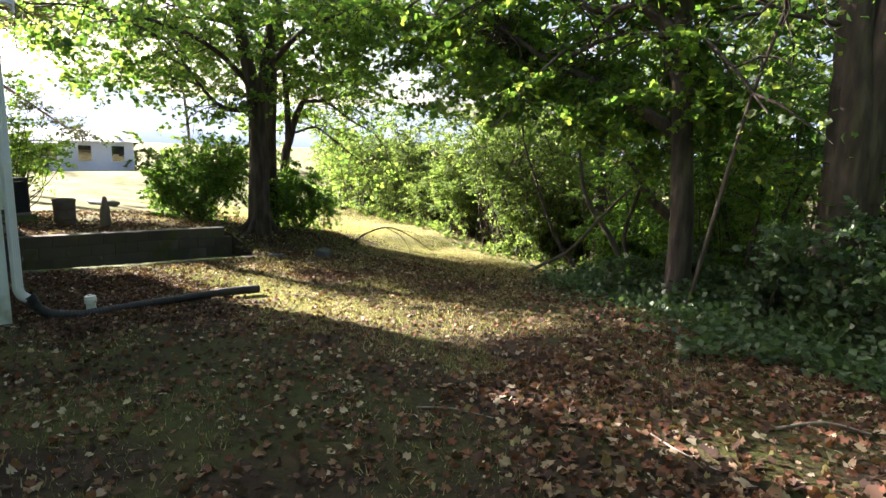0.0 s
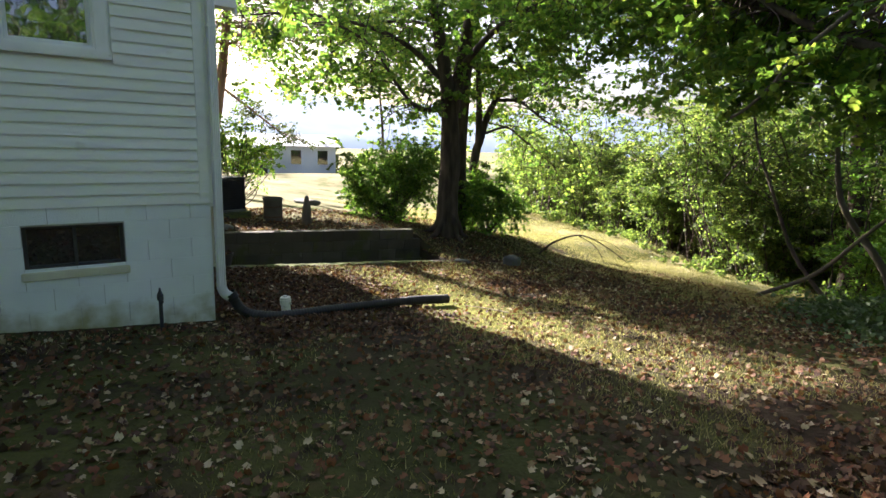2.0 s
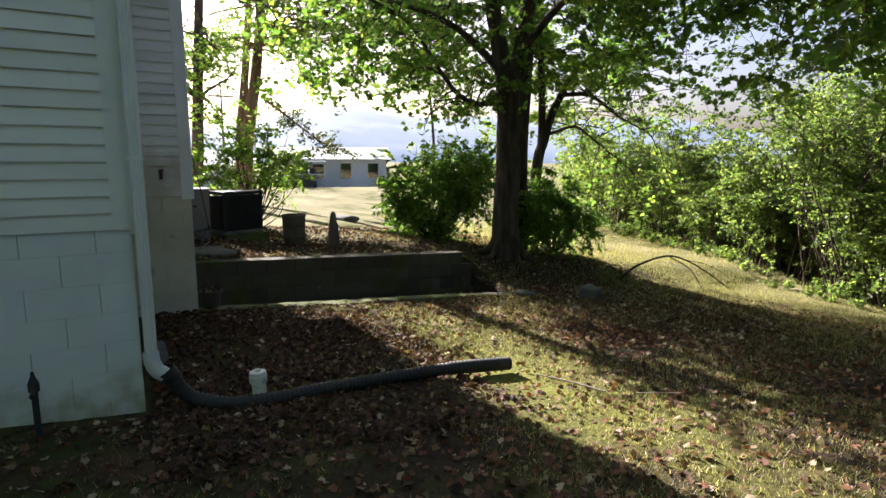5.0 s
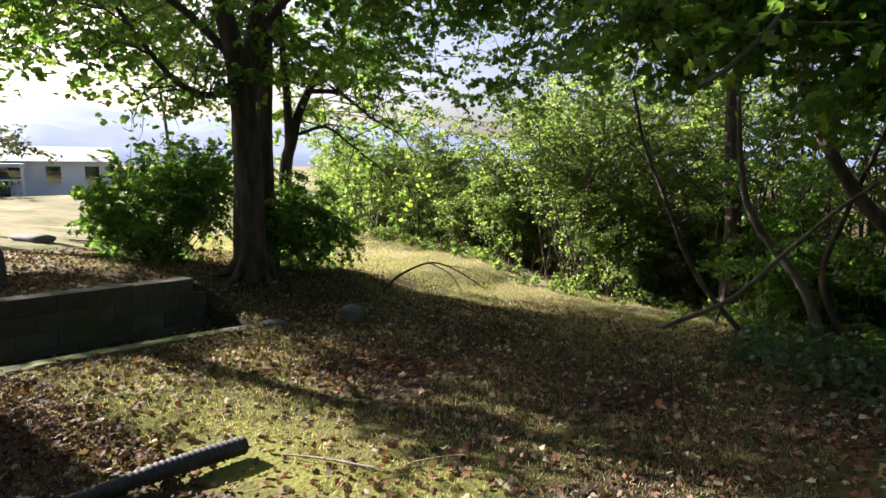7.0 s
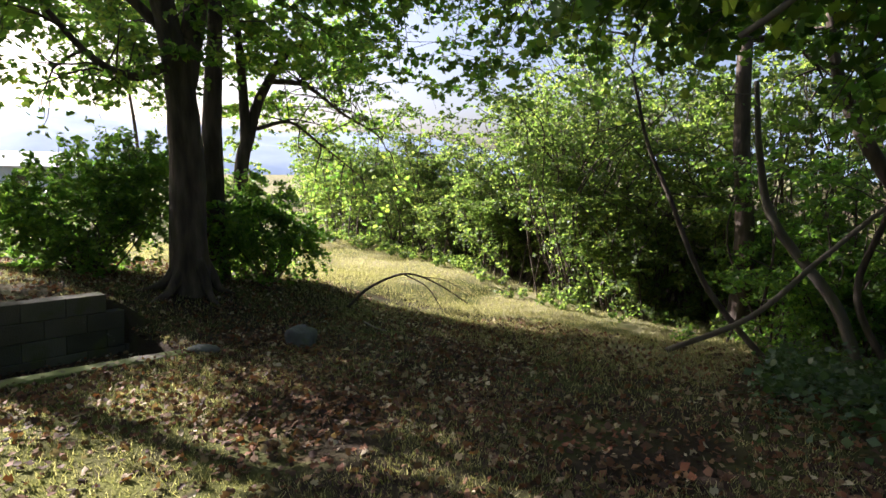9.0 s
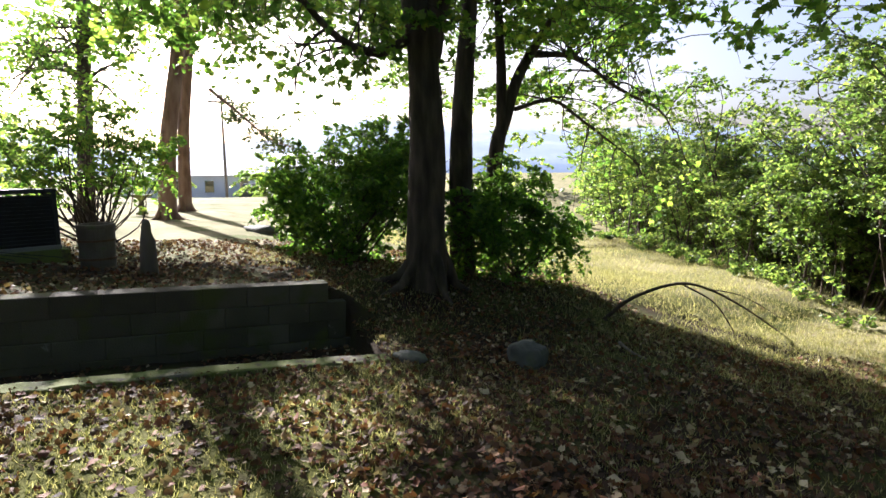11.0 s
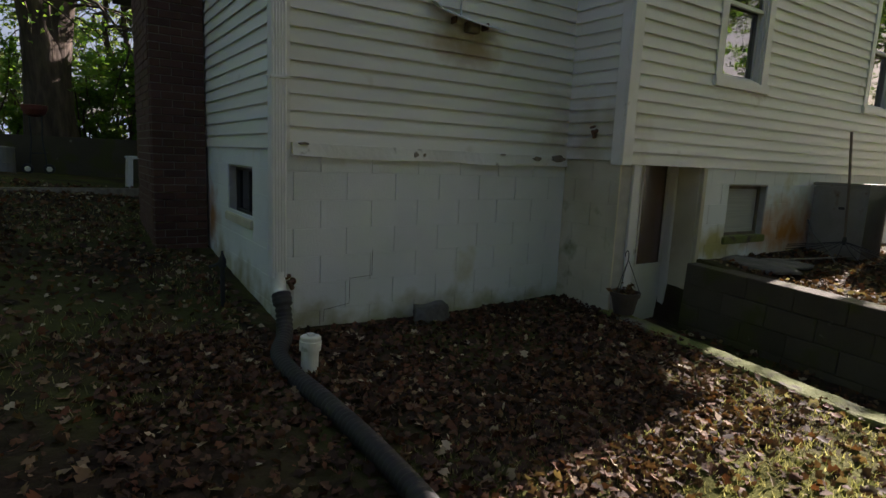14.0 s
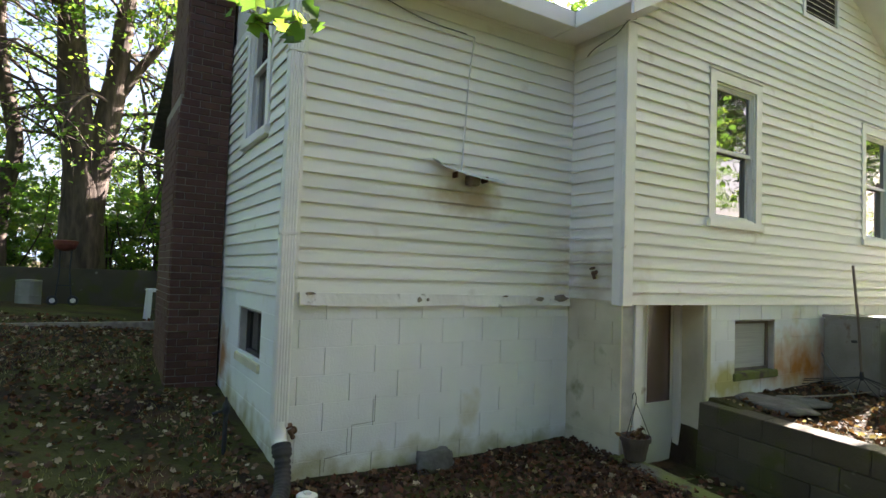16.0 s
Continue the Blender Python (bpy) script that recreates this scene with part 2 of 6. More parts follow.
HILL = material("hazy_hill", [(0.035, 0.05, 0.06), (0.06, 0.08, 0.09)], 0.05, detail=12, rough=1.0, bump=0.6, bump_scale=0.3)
# blue emission paints the haze glow over the far hills
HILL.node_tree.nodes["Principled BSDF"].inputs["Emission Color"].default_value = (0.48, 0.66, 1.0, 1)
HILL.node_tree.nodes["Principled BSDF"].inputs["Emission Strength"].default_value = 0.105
FARWALL = material("far_house_paint", [(0.70, 0.72, 0.74), (0.80, 0.81, 0.82)], 0.8, rough=0.7)
FARROOF = material("far_roof", [(0.48, 0.50, 0.53), (0.60, 0.62, 0.65)], 0.8, rough=0.8)
CARPAINT = material("dark_car_paint", [(0.05, 0.055, 0.07), (0.07, 0.075, 0.09)], 2, rough=0.3)
CABLE = material("grey_cable", [(0.10, 0.10, 0.10), (0.17, 0.17, 0.16)], 9, rough=0.7)
SHEETMETAL = material("bent_sheet_metal", [(0.40, 0.44, 0.42), (0.55, 0.58, 0.55)], 8, rough=0.5, spots=[((0.24, 0.15, 0.08), 12, 0.62)])


# ---- mesh helpers ----
def mesh_from(name, verts, faces_per, faces, mats, smooth=False, index=None):
    """A mesh from arrays; all faces have faces_per corners."""
    me = bpy.data.meshes.new(name)
    v = np.asarray(verts, dtype=np.float32).reshape(-1, 3)
    f = np.asarray(faces, dtype=np.int32).reshape(-1, faces_per)
    me.vertices.add(len(v))
    me.vertices.foreach_set("co", v.ravel())
    me.loops.add(f.size)
    me.loops.foreach_set("vertex_index", f.ravel())
    me.polygons.add(len(f))
    me.polygons.foreach_set("loop_start", np.arange(0, f.size, faces_per, dtype=np.int32))
    if smooth:
        me.polygons.foreach_set("use_smooth", np.ones(len(f), dtype=bool))
    for m in mats:
        me.materials.append(m)
    if index is not None:
        me.polygons.foreach_set("material_index", np.asarray(index, dtype=np.int32))
    me.update()
    me.validate()
    return me


def child(ob, parent):
    if parent is not None:
        ob.parent = parent
    return ob


def part(name, bm, mat, parent=None, label="", smooth=False, at=None):
    """Links a bmesh as one mesh object under a thing or under a part. The part's mesh is in its parent's space."""
    me = bpy.data.meshes.new(name)
    bmesh.ops.recalc_face_normals(bm, faces=bm.faces)
    bm.to_mesh(me)
    bm.free()
    me.materials.append(mat)
    if smooth:
        me.polygons.foreach_set("use_smooth", np.ones(len(me.polygons), dtype=bool))
    ob = new(name, me)
    if at is not None:
        ob.matrix_basis = at
    child(ob, parent)
    return tagged(ob, label) if label else ob


def thing(name, m, label, category, group="", kind=""):
    ob = new(name)
    ob.empty_display_size = 0.1
    ob.matrix_basis = m
    return tagged(ob, label, category, group, kind)


def box(x0, x1, y0, y1, z0, z1, bevel=0.0, bm=None):
    own = bm is None
    bm = bm or bmesh.new()
    c = Matrix.Translation(((x0 + x1) / 2, (y0 + y1) / 2, (z0 + z1) / 2)) @ Matrix.Diagonal((x1 - x0, y1 - y0, z1 - z0, 1))
    g = bmesh.ops.create_cube(bm, size=1, matrix=c)
    if bevel and own:
        bmesh.ops.bevel(bm, geom=bm.edges[:], offset=bevel, segments=2, affect="EDGES")
    return bm


def lathe(profile, sides=20, bm=None, m=Matrix()):
    """A turned body from (radius, height) pairs."""
    bm = bm or bmesh.new()
    rings = []
    for r, z in profile:
        rings.append([bm.verts.new(m @ Vector((r * math.cos(2 * math.pi * i / sides), r * math.sin(2 * math.pi * i / sides), z))) for i in range(sides)])
    for a, b in zip(rings, rings[1:]):
        for i in range(sides):
            bm.faces.new((a[i], a[(i + 1) % sides], b[(i + 1) % sides], b[i]))
    bm.faces.new(rings[0][::-1])
    bm.faces.new(rings[-1])
    return bm


def spline(points, n):
    """Catmull-Rom through the points, n steps to a span."""
    p = np.asarray(points, dtype=float)
    p = np.vstack([2 * p[0] - p[1], p, 2 * p[-1] - p[-2]])
    out = []
    for i in range(1, len(p) - 2):
        for k in range(n):
            u = k / n
            out.append(0.5 * (2 * p[i] + (p[i + 1] - p[i - 1]) * u + (2 * p[i - 1] - 5 * p[i] + 4 * p[i + 1] - p[i + 2]) * u * u
                              + (3 * p[i] - p[i - 1] - 3 * p[i + 1] + p[i + 2]) * u ** 3))
    out.append(p[-2])
    return np.array(out)


class Tubes:
    """Many tapered tubes gathered into one mesh."""
    def __init__(self):
        self.v, self.f, self.n = [], [], 0

    def add(self, pts, radii, sides=7, rough=0.0, rng=None):
        pts = np.asarray(pts, dtype=float)
        k = len(pts)
        radii = np.asarray(radii, dtype=float) * np.ones(k)
        d = np.gradient(pts, axis=0)
        d /= np.linalg.norm(d, axis=1)[:, None] + 1e-9
        ref = np.where(np.abs(d[:, 2:3]) > 0.9, np.array([[1.0, 0, 0]]), np.array([[0, 0, 1.0]]))
        if abs(d[:, 2]).mean() > 0.6:
            ref = np.tile(np.array([[1.0, 0.13, 0]]), (k, 1))
        else:
            ref = np.tile(np.array([[0.07, 0.11, 1.0]]), (k, 1))
        s = np.cross(d, ref)
        s /= np.linalg.norm(s, axis=1)[:, None] + 1e-9
        t = np.cross(s, d)
        ang = np.arange(sides) * 2 * np.pi / sides
        rr = radii[:, None] * np.ones((k, sides))
        if rough and rng is not None:
            rr = rr * (1 + rough * rng.normal(size=sides)[None, :] * 0.7 + rough * 0.5 * rng.normal(size=(k, sides)))
        ring = pts[:, None, :] + rr[..., None] * (np.cos(ang)[None, :, None] * s[:, None, :] + np.sin(ang)[None, :, None] * t[:, None, :])
        self.v.append(ring.reshape(-1, 3))
        i = np.arange(k - 1)[:, None] * sides + np.arange(sides)[None, :]
        j = np.arange(k - 1)[:, None] * sides + (np.arange(sides)[None, :] + 1) % sides
        self.f.append((np.stack([i, j, j + sides, i + sides], axis=-1) + self.n).reshape(-1, 4))
        self.n += k * sides

    def add_fine(self, lines, radii):
        """Many three-sided twigs at once; lines: one row of points for each."""
        n, k, _ = lines.shape
        d = lines[:, -1] - lines[:, 0]
        d = d / (np.linalg.norm(d, axis=1)[:, None] + 1e-9)
        s = np.cross(d, np.array([0.31, 0.17, 0.93]))
        s = s / (np.linalg.norm(s, axis=1)[:, None] + 1e-9)
        t = np.cross(s, d)
        ang = np.arange(3) * 2 * np.pi / 3
        rim = np.cos(ang)[None, :, None] * s[:, None, :] + np.sin(ang)[None, :, None] * t[:, None, :]
        ring = lines[:, :, None, :] + np.asarray(radii)[None, :, None, None] * rim[:, None, :, :]
        self.v.append(ring.reshape(-1, 3))
        base = (np.arange(n) * k * 3)[:, None, None] + (np.arange(k - 1) * 3)[None, :, None]
        i, j = base + np.arange(3), base + (np.arange(3) + 1) % 3
        self.f.append((np.stack([i, j, j + 3, i + 3], axis=-1) + self.n).reshape(-1, 4))
        self.n += n * k * 3

    def mesh(self, name, mat):
        return mesh_from(name, np.vstack(self.v), 4, np.vstack(self.f), [mat], smooth=True)


def leaf_cloud(name, centres, size, mat, rng, up=0.0, aspect=0.62, spread=0.35, lobed=False):
    """One folded leaf at each centre, as a mesh of many small islands."""
    c = np.asarray(centres, dtype=float)
    n = len(c)
    s = size * (1 + spread * rng.uniform(-1, 1, n))[:, None]
    a = rng.normal(size=(n, 3))
    a[:, 2] = a[:, 2] * (1 - up)
    a /= np.linalg.norm(a, axis=1)[:, None] + 1e-9
    b = rng.normal(size=(n, 3))
    b[:, 2] = b[:, 2] * (1 - up)
    b -= a * (a * b).sum(1)[:, None]
    b /= np.linalg.norm(b, axis=1)[:, None] + 1e-9
    nn = np.cross(a, b)
    if lobed:
        # a five-pointed outline folded along the middle: two five-cornered halves
        prof = [(-0.5, 0.0), (-0.22, 0.42), (-0.02, 0.24), (0.22, 0.50), (0.5, 0.0)]
        v = []
        for sg in (1, -1):
            for u, w in prof:
                v.append(c + a * s * u + b * s * w * sg * 1.05 + nn * s * abs(w) * 0.35)
        v = np.stack(v, axis=1).reshape(-1, 3)
        i = np.arange(n)[:, None] * 10
        f = np.concatenate([i + np.arange(5)[None, :], i + 5 + np.arange(5)[None, ::-1]], axis=1).reshape(-1, 5)
        # the two halves of one leaf share its fold so that they count as one piece
        f = np.where(f % 10 == 5, f - 5, f)
        f = np.where(f % 10 == 9, f - 5, f)
        return mesh_from(name, v, 5, f, [mat])
    v = np.stack([c - a * s * 0.5, c + b * s * 0.5 * aspect + nn * s * 0.12, c + a * s * 0.5, c - b * s * 0.5 * aspect + nn * s * 0.12], axis=1).reshape(-1, 3)
    return mesh_from(name, v, 4, np.arange(4 * n).reshape(-1, 4), [mat])


# ---- ground ----
def smooth01(v, a, b):
    u = np.clip((v - a) / (b - a), 0, 1)
    return u * u * (3 - 2 * u)


def ground_z(x, y):
    x, y = np.asarray(x, dtype=float), np.asarray(y, dtype=float)
    yp, ym = np.maximum(y, 0), np.minimum(y, 0)
    yq = np.minimum(yp, 12)
    low = -0.045 * yq - 0.0045 * yq ** 2 - 0.05 * np.clip(yp - 12, 0, 14) - 0.10 * np.maximum(ym, -6.0)
    low = low + 0.07 * np.clip(x, 0, 8)
    level = 1 - 0.9 * smooth01(-x, 15, 30)
    up = 0.46 - 0.105 * np.clip(y, -1.5, 3) - (0.03 * np.clip(y - 3, 0, 2) + 0.14 * np.clip(y - 5, 0, 7) + 0.05 * np.clip(y - 12, 0, 14)) * level
    up = up - 0.012 * np.clip(-x - 6, 0, 24) - 0.055 * np.clip(-x - 30, 0, 40)
    # the upper yard stands behind the block wall; past the wall's end it runs out into the slope
    edge = np.where(y < 4.95, np.where(x < -3.9, 1.0, 0.0), 1 - smooth01(x, -5.4 + 0.1 * np.clip(y - 5, 0, 4), -3.3))
    z = low * (1 - edge) + up * edge
    bank = smooth01(y, 4.95, 5.6)
    z = np.where((x < -3.9) & (y >= 4.95), up * (1 - bank) + z * bank, z)
    walk_z = -0.26 - 0.055 * y
    inside = (x > -3.9) & (x < -2.68) & (y > 0.0) & (y < 5.15)
    z = np.where(inside, np.minimum(walk_z, z), z)
    z = z + 0.02 * np.sin(1.7 * x + 0.6) * np.sin(1.3 * y + 1.1) * ((np.abs(x) < 30) & (np.abs(y) < 30)) * np.where(inside, 0, 1)
    return z


def gz(x, y):
    return float(ground_z(x, y))


def build_ground():
    near_x = np.arange(-9.0, 9.01, 0.14)
    near_y = np.arange(-6.0, 14.01, 0.14)
    far = np.array([0.5, 1.1, 1.9, 3, 4.5, 6.5, 9, 12, 16, 21, 28, 38, 55, 80, 130, 220, 400, 800])
    xs = np.sort(np.concatenate([-9 - far, near_x, [-3.97, -3.83, -2.735, -2.655], 9 + far]))
    ys = np.sort(np.concatenate([-6 - far, near_y, [0.02, 4.93, 4.96, 5.13, 5.16], 14 + far]))
    gx, gy = np.meshgrid(xs, ys, indexing="ij")
    z = ground_z(gx, gy)
    rng = np.random.default_rng(3)
    z = z + rng.normal(size=z.shape) * 0.006
    nx, ny = len(xs), len(ys)
    i = np.arange(nx - 1)[:, None] * ny + np.arange(ny - 1)[None, :]
    f = np.stack([i, i + ny, i + ny + 1, i + 1], axis=-1).reshape(-1, 4)
    cx, cy = (gx[:-1, :-1] + 0.1).ravel(), (gy[:-1, :-1] + 0.1).ravel()
    lawn = ((cx < -6.2) & (cy > 1.2)) | ((cy > 9.6 - 0.35 * cx - 0.6 * np.sin(cx)) & (cx < 2.0) & (cy - 0.2 * cx < 18))
    lawn = lawn | (cx < -11)
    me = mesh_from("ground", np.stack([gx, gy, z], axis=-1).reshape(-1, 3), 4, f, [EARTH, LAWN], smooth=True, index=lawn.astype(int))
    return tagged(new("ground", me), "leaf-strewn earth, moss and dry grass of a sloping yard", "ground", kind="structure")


build_ground()

# ---- house ----
XW, YC, ZS = -2.70, 0.65, 1.30      # return wall, main gable wall, foot of the siding
EXPOSURE = 0.1095


def slab(name, x0, x1, y0, y1, z0, z1, holes, axis, mat, label):
    """A wall with thickness and openings. axis: the way the wall runs; holes: (from, to, low, high) along it."""
    bm = bmesh.new()
    cuts_u = sorted({(x0 if axis == "x" else y0), (x1 if axis == "x" else y1), *[h for q in holes for h in q[:2]]})
    cuts_z = sorted({z0, z1, *[h for q in holes for h in q[2:]]})
    for u0, u1 in zip(cuts_u, cuts_u[1:]):
        for w0, w1 in zip(cuts_z, cuts_z[1:]):
            if any(q[0] <= u0 and u1 <= q[1] and q[2] <= w0 and w1 <= q[3] for q in holes):
                continue
            if axis == "x":
                box(u0, u1, y0, y1, w0, w1, bm=bm)
            else:
                box(x0, x1, u0, u1, w0, w1, bm=bm)
    bmesh.ops.remove_doubles(bm, verts=bm.verts, dist=1e-5)
    ob = part(name, bm, mat)
    return tagged(ob, label, "wall", kind="structure")


def piece_mesh(name, w, d, h, b, mat):
    """A block w x d x h with its front edges rounded off, base corner at the origin, front towards +y."""
    bm = box(0, w, -d, 0, 0, h)
    front = [e for e in bm.edges if all(v.co.y > -1e-6 for v in e.verts)]
    bmesh.ops.bevel(bm, geom=front, offset=b, segments=1, affect="EDGES")
    me = bpy.data.meshes.new(name)
    bm.to_mesh(me)
    bm.free()
    me.materials.append(mat)
    return me


def place(me, name, m, parent):
    ob = new(name, me)
    ob.matrix_basis = m
    return child(ob, parent)


def lap_siding(wall, origin, turn, length, z0, z1, holes, top=None, name="siding_board"):
    """Lapped boards along a wall: each a thin wedge, its foot standing out. holes: (from, to, low, high) along the wall."""
    base = Matrix.Translation(origin) @ pose(0, 0, 0, 0, 0, turn)
    rng = random.Random(len(wall.name) * 7 + 1)
    cache = {}
    z = z0
    while z < z1 - 0.02:
        lo_u, hi_u = (0.0, length) if top is None else top(z + EXPOSURE * 0.7)
        spans = [(lo_u, hi_u)]
        for h0, h1, hz0, hz1 in holes:
            if z + EXPOSURE > hz0 + 0.03 and z < hz1 - 0.03:
                spans = [q for a, b in spans for q in ((a, min(b, h0)), (max(a, h1), b)) if q[1] - q[0] > 0.03]
        for a, b in spans:
            if b - a < 0.05:
                continue
            key = round(b - a, 3)
            if key not in cache:
                w = b - a
                bm = bmesh.new()
                # hollow behind a thin lip, as pressed siding is
                out0, out1, hh, lip = 0.025, 0.004, EXPOSURE + 0.014, 0.005
                prof = ((out0, 0.0), (out0 - lip, 0.0), (out0 - lip, 0.012), (0.0, 0.012), (0.0, hh), (out1, hh))
                ends = [[bm.verts.new((x, y, h)) for y, h in prof] for x in (0.0, w)]
                for k in range(6):
                    bm.faces.new((ends[0][k], ends[0][(k + 1) % 6], ends[1][(k + 1) % 6], ends[1][k]))
                for e in ends:
                    bm.faces.new(e)
                me = bpy.data.meshes.new(name)
                bmesh.ops.recalc_face_normals(bm, faces=bm.faces)
                bm.to_mesh(me)
                bm.free()
                me.materials.append(SIDING)
                cache[key] = me
            place(cache[key], name, base @ pose(a, rng.uniform(-0.001, 0.001), z + rng.uniform(-0.0012, 0.0012), rng.uniform(-0.3, 0.3), 0, 0), wall)
        z += EXPOSURE


def block_courses(wall, origin, turn, length, z0, courses, holes, mats, first=0.0, depth=0.02, gap=0.0038):
    """Painted concrete blocks laid in half bond, standing 6 mm in front of the wall's core."""
    base = Matrix.Translation(origin) @ pose(0, 0, 0, 0, 0, turn)
    cache = {}
    rng = random.Random(11)
    for c in range(courses):
        z = z0 + c * 0.2032
        u = first - (0.2032 if c % 2 else 0.0) - 0.4064
        while u < length - 0.02:
            a, b = max(u, 0), min(u + 0.4064, length)
            u += 0.4064
            if b - a < 0.02:
                continue
            parts_ = [(a, b)]
            for h0, h1, hz0, hz1 in holes:
                if z + 0.12 > hz0 and z + 0.08 < hz1:
                    parts_ = [q for s, e in parts_ for q in ((s, min(e, h0)), (max(s, h1), e)) if q[1] - q[0] > 0.02]
            for s, e in parts_:
                if e - s < 0.03:
                    continue
                mat = mats((s + e) / 2, z)
                key = (round(e - s, 3), mat.name)
                if key not in cache:
                    cache[key] = piece_mesh("block", e - s - gap, depth, 0.2032 - 0.0008, 0.0022, mat)
                place(cache[key], "block", base @ pose(s, 0.006 + rng.uniform(-0.0007, 0.0007), z), wall)


# house depth past the chimney is unseen, lengthened to shade the back yard
DEEP = -8.4
ROOF_Z = 3.78
RIDGE_Z = 5.85
EAVE_Z = 4.0
hole_a = [(-1.62, -0.81, 0.71, 1.13), (-1.62, -0.93, 2.75, 4.0)]
hole_c_low = [(-3.93, -2.86, -1.2, ZS), (-5.16, -4.40, 0.60, 1.13)]
hole_c_up = [(-4.72, -4.0, 2.18, 3.55), (-8.02, -7.30, 2.18, 3.55), (-6.50, -5.72, 4.72, 5.15)]

wall_a_low = slab("wall_east_foundation", -0.20, -0.008, DEEP, -0.2, -0.8, ZS, hole_a[:1], "y", MORTAR, "white-painted concrete block foundation, stained at its foot")
wall_a_up = slab("wall_east", -0.18, -0.004, DEEP, -0.18, ZS, 3.9, hole_a[1:], "y", SIDING, "white lap-sided end wall of the house")
wall_b_low = slab("wall_north_foundation", XW + 0.008, -0.008, -0.20, -0.008, -0.8, ZS, [], "x", MORTAR, "white-painted concrete block foundation with cracked joints")
wall_b_up = slab("wall_north", XW + 0.004, -0.004, -0.18, -0.004, ZS, 3.9, [], "x", SIDING, "white lap-sided wall of the house wing")
wall_r_low = slab("wall_return_foundation", XW - 0.20, XW - 0.008, -0.20, YC - 0.008, -0.8, ZS, [], "y", MORTAR, "grimy painted foundation of the short return wall")
wall_r_up = slab("wall_return", XW - 0.18, XW - 0.004, -0.18, YC - 0.004, ZS, 3.9, [], "y", SIDING, "white lap-sided short return wall")
wall_c_low = slab("wall_gable_foundation", -9.25, XW - 0.20, YC - 0.20, YC - 0.008, -1.2, ZS, hole_c_low, "x", MORTAR, "white-painted block foundation with a rust-orange stain")
wall_c_up = slab("wall_gable", -9.25, XW - 0.18, YC - 0.18, YC - 0.004, ZS, 3.9, hole_c_up[:2], "x", SIDING, "white lap-sided gable wall of the house")
wall_w = slab("wall_west", -9.25, -9.05, DEEP, YC - 0.2, -0.8, 3.9, [], "y", SIDING, "white far side wall of the house")
wall_s = slab("wall_south", -9.25, -0.2, DEEP - 0.2, DEEP, -0.8, 3.9, [], "x", SIDING, "white back wall of the house")


def gable_top():
    bm = bmesh.new()
    x0, x1, xr = -9.25, XW, (-9.25 + XW) / 2
    for y in (YC - 0.16, YC - 0.004):
        for p in ((x0, y, 3.9), (x1, y, 3.9), (xr, y, RIDGE_Z - 0.08)):
            bm.verts.new(p)
    v = bm.verts[:]
    for q in ((0, 1, 2), (5, 4, 3), (0, 3, 4, 1), (1, 4, 5, 2), (2, 5, 3, 0)):
        bm.faces.new([v[i] for i in q])
    ob = part("wall_gable_peak", bm, SIDING)
    return tagged(ob, "white lap-sided triangular gable peak", "wall", kind="structure")


gable_top()
XR = (-9.25 + XW) / 2
SLOPE = (RIDGE_Z - EAVE_Z) / (XR + 9.25)


def gable_span(z):
    if z < EAVE_Z - 0.05:
        return (0.0, 6.55)
    cut = (z - EAVE_Z) / SLOPE
    return (max(cut, 0), 6.55 - max(cut, 0))


# the siding; the wall's own line runs from the given corner, facing outwards
lap_siding(wall_b_up, (XW, 0, 0), 0, -XW - 0.025, ZS + 0.045, 3.86, [])
lap_siding(wall_c_up, (-9.25, YC, 0), 0, 6.55, ZS, 5.72, [(9.25 - 4.83, 9.25 - 3.89, 2.05, 3.68), (9.25 - 8.13, 9.25 - 7.19, 2.05, 3.68), (9.25 - 6.54, 9.25 - 5.68, 4.68, 5.19)], top=gable_span)
lap_siding(wall_a_up, (0, 0, 0), -90, 4.2, ZS, 3.86, [(0.80, 1.75, 2.62, 4.1)])
lap_siding(wall_r_up, (XW, YC, 0), -90, 0.65, ZS + 0.03, 3.86, [])


def mats_b(u, z):
    return BLOCK


def mats_c(u, z):
    return BLOCK


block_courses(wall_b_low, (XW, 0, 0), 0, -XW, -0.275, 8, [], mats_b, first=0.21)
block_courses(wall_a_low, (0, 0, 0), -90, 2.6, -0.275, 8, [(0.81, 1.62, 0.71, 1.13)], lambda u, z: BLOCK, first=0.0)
block_courses(wall_r_low, (XW, YC, 0), -90, 0.65, -0.275, 8, [], lambda u, z: GRIME, first=0.1)
block_courses(wall_c_low, (-9.25, YC, 0), 0, 6.55 - 0.16, -0.275, 8, [(9.25 - 3.93, 9.25 - 2.86, -1.2, ZS), (9.25 - 5.16, 9.25 - 4.40, 0.60, 1.13)], mats_c, first=0.1)


def trim_board(name, x0, x1, y0, y1, z0, z1, label, mat=None, bevel=0.004):
    ob = part(name, box(x0, x1, y0, y1, z0, z1, bevel), mat or TRIM)
    return tagged(ob, label, "trim", kind="structure")


trim_board("trim_corner_east", -0.024, 0.027, -0.002, 0.027, ZS - 0.005, 3.86, "white corner board")
trim_board("trim_corner_east_side", 0.0, 0.0265, -0.10, -0.0025, ZS - 0.005, 3.86, "white corner board")
trim_board("trim_corner_gable", XW - 0.10, XW + 0.027, YC + 0.0, YC + 0.030, ZS - 0.01, 3.80, "white corner board of the gable wall")
trim_board("trim_corner_return", XW + 0.001, XW + 0.0265, YC - 0.10, YC - 0.0005, ZS - 0.01, 3.80, "white corner board of the return wall")
trim_board("trim_corner_far", -9.28, -9.17, YC, YC + 0.030, ZS - 0.01, 3.8, "white corner board at the far end")


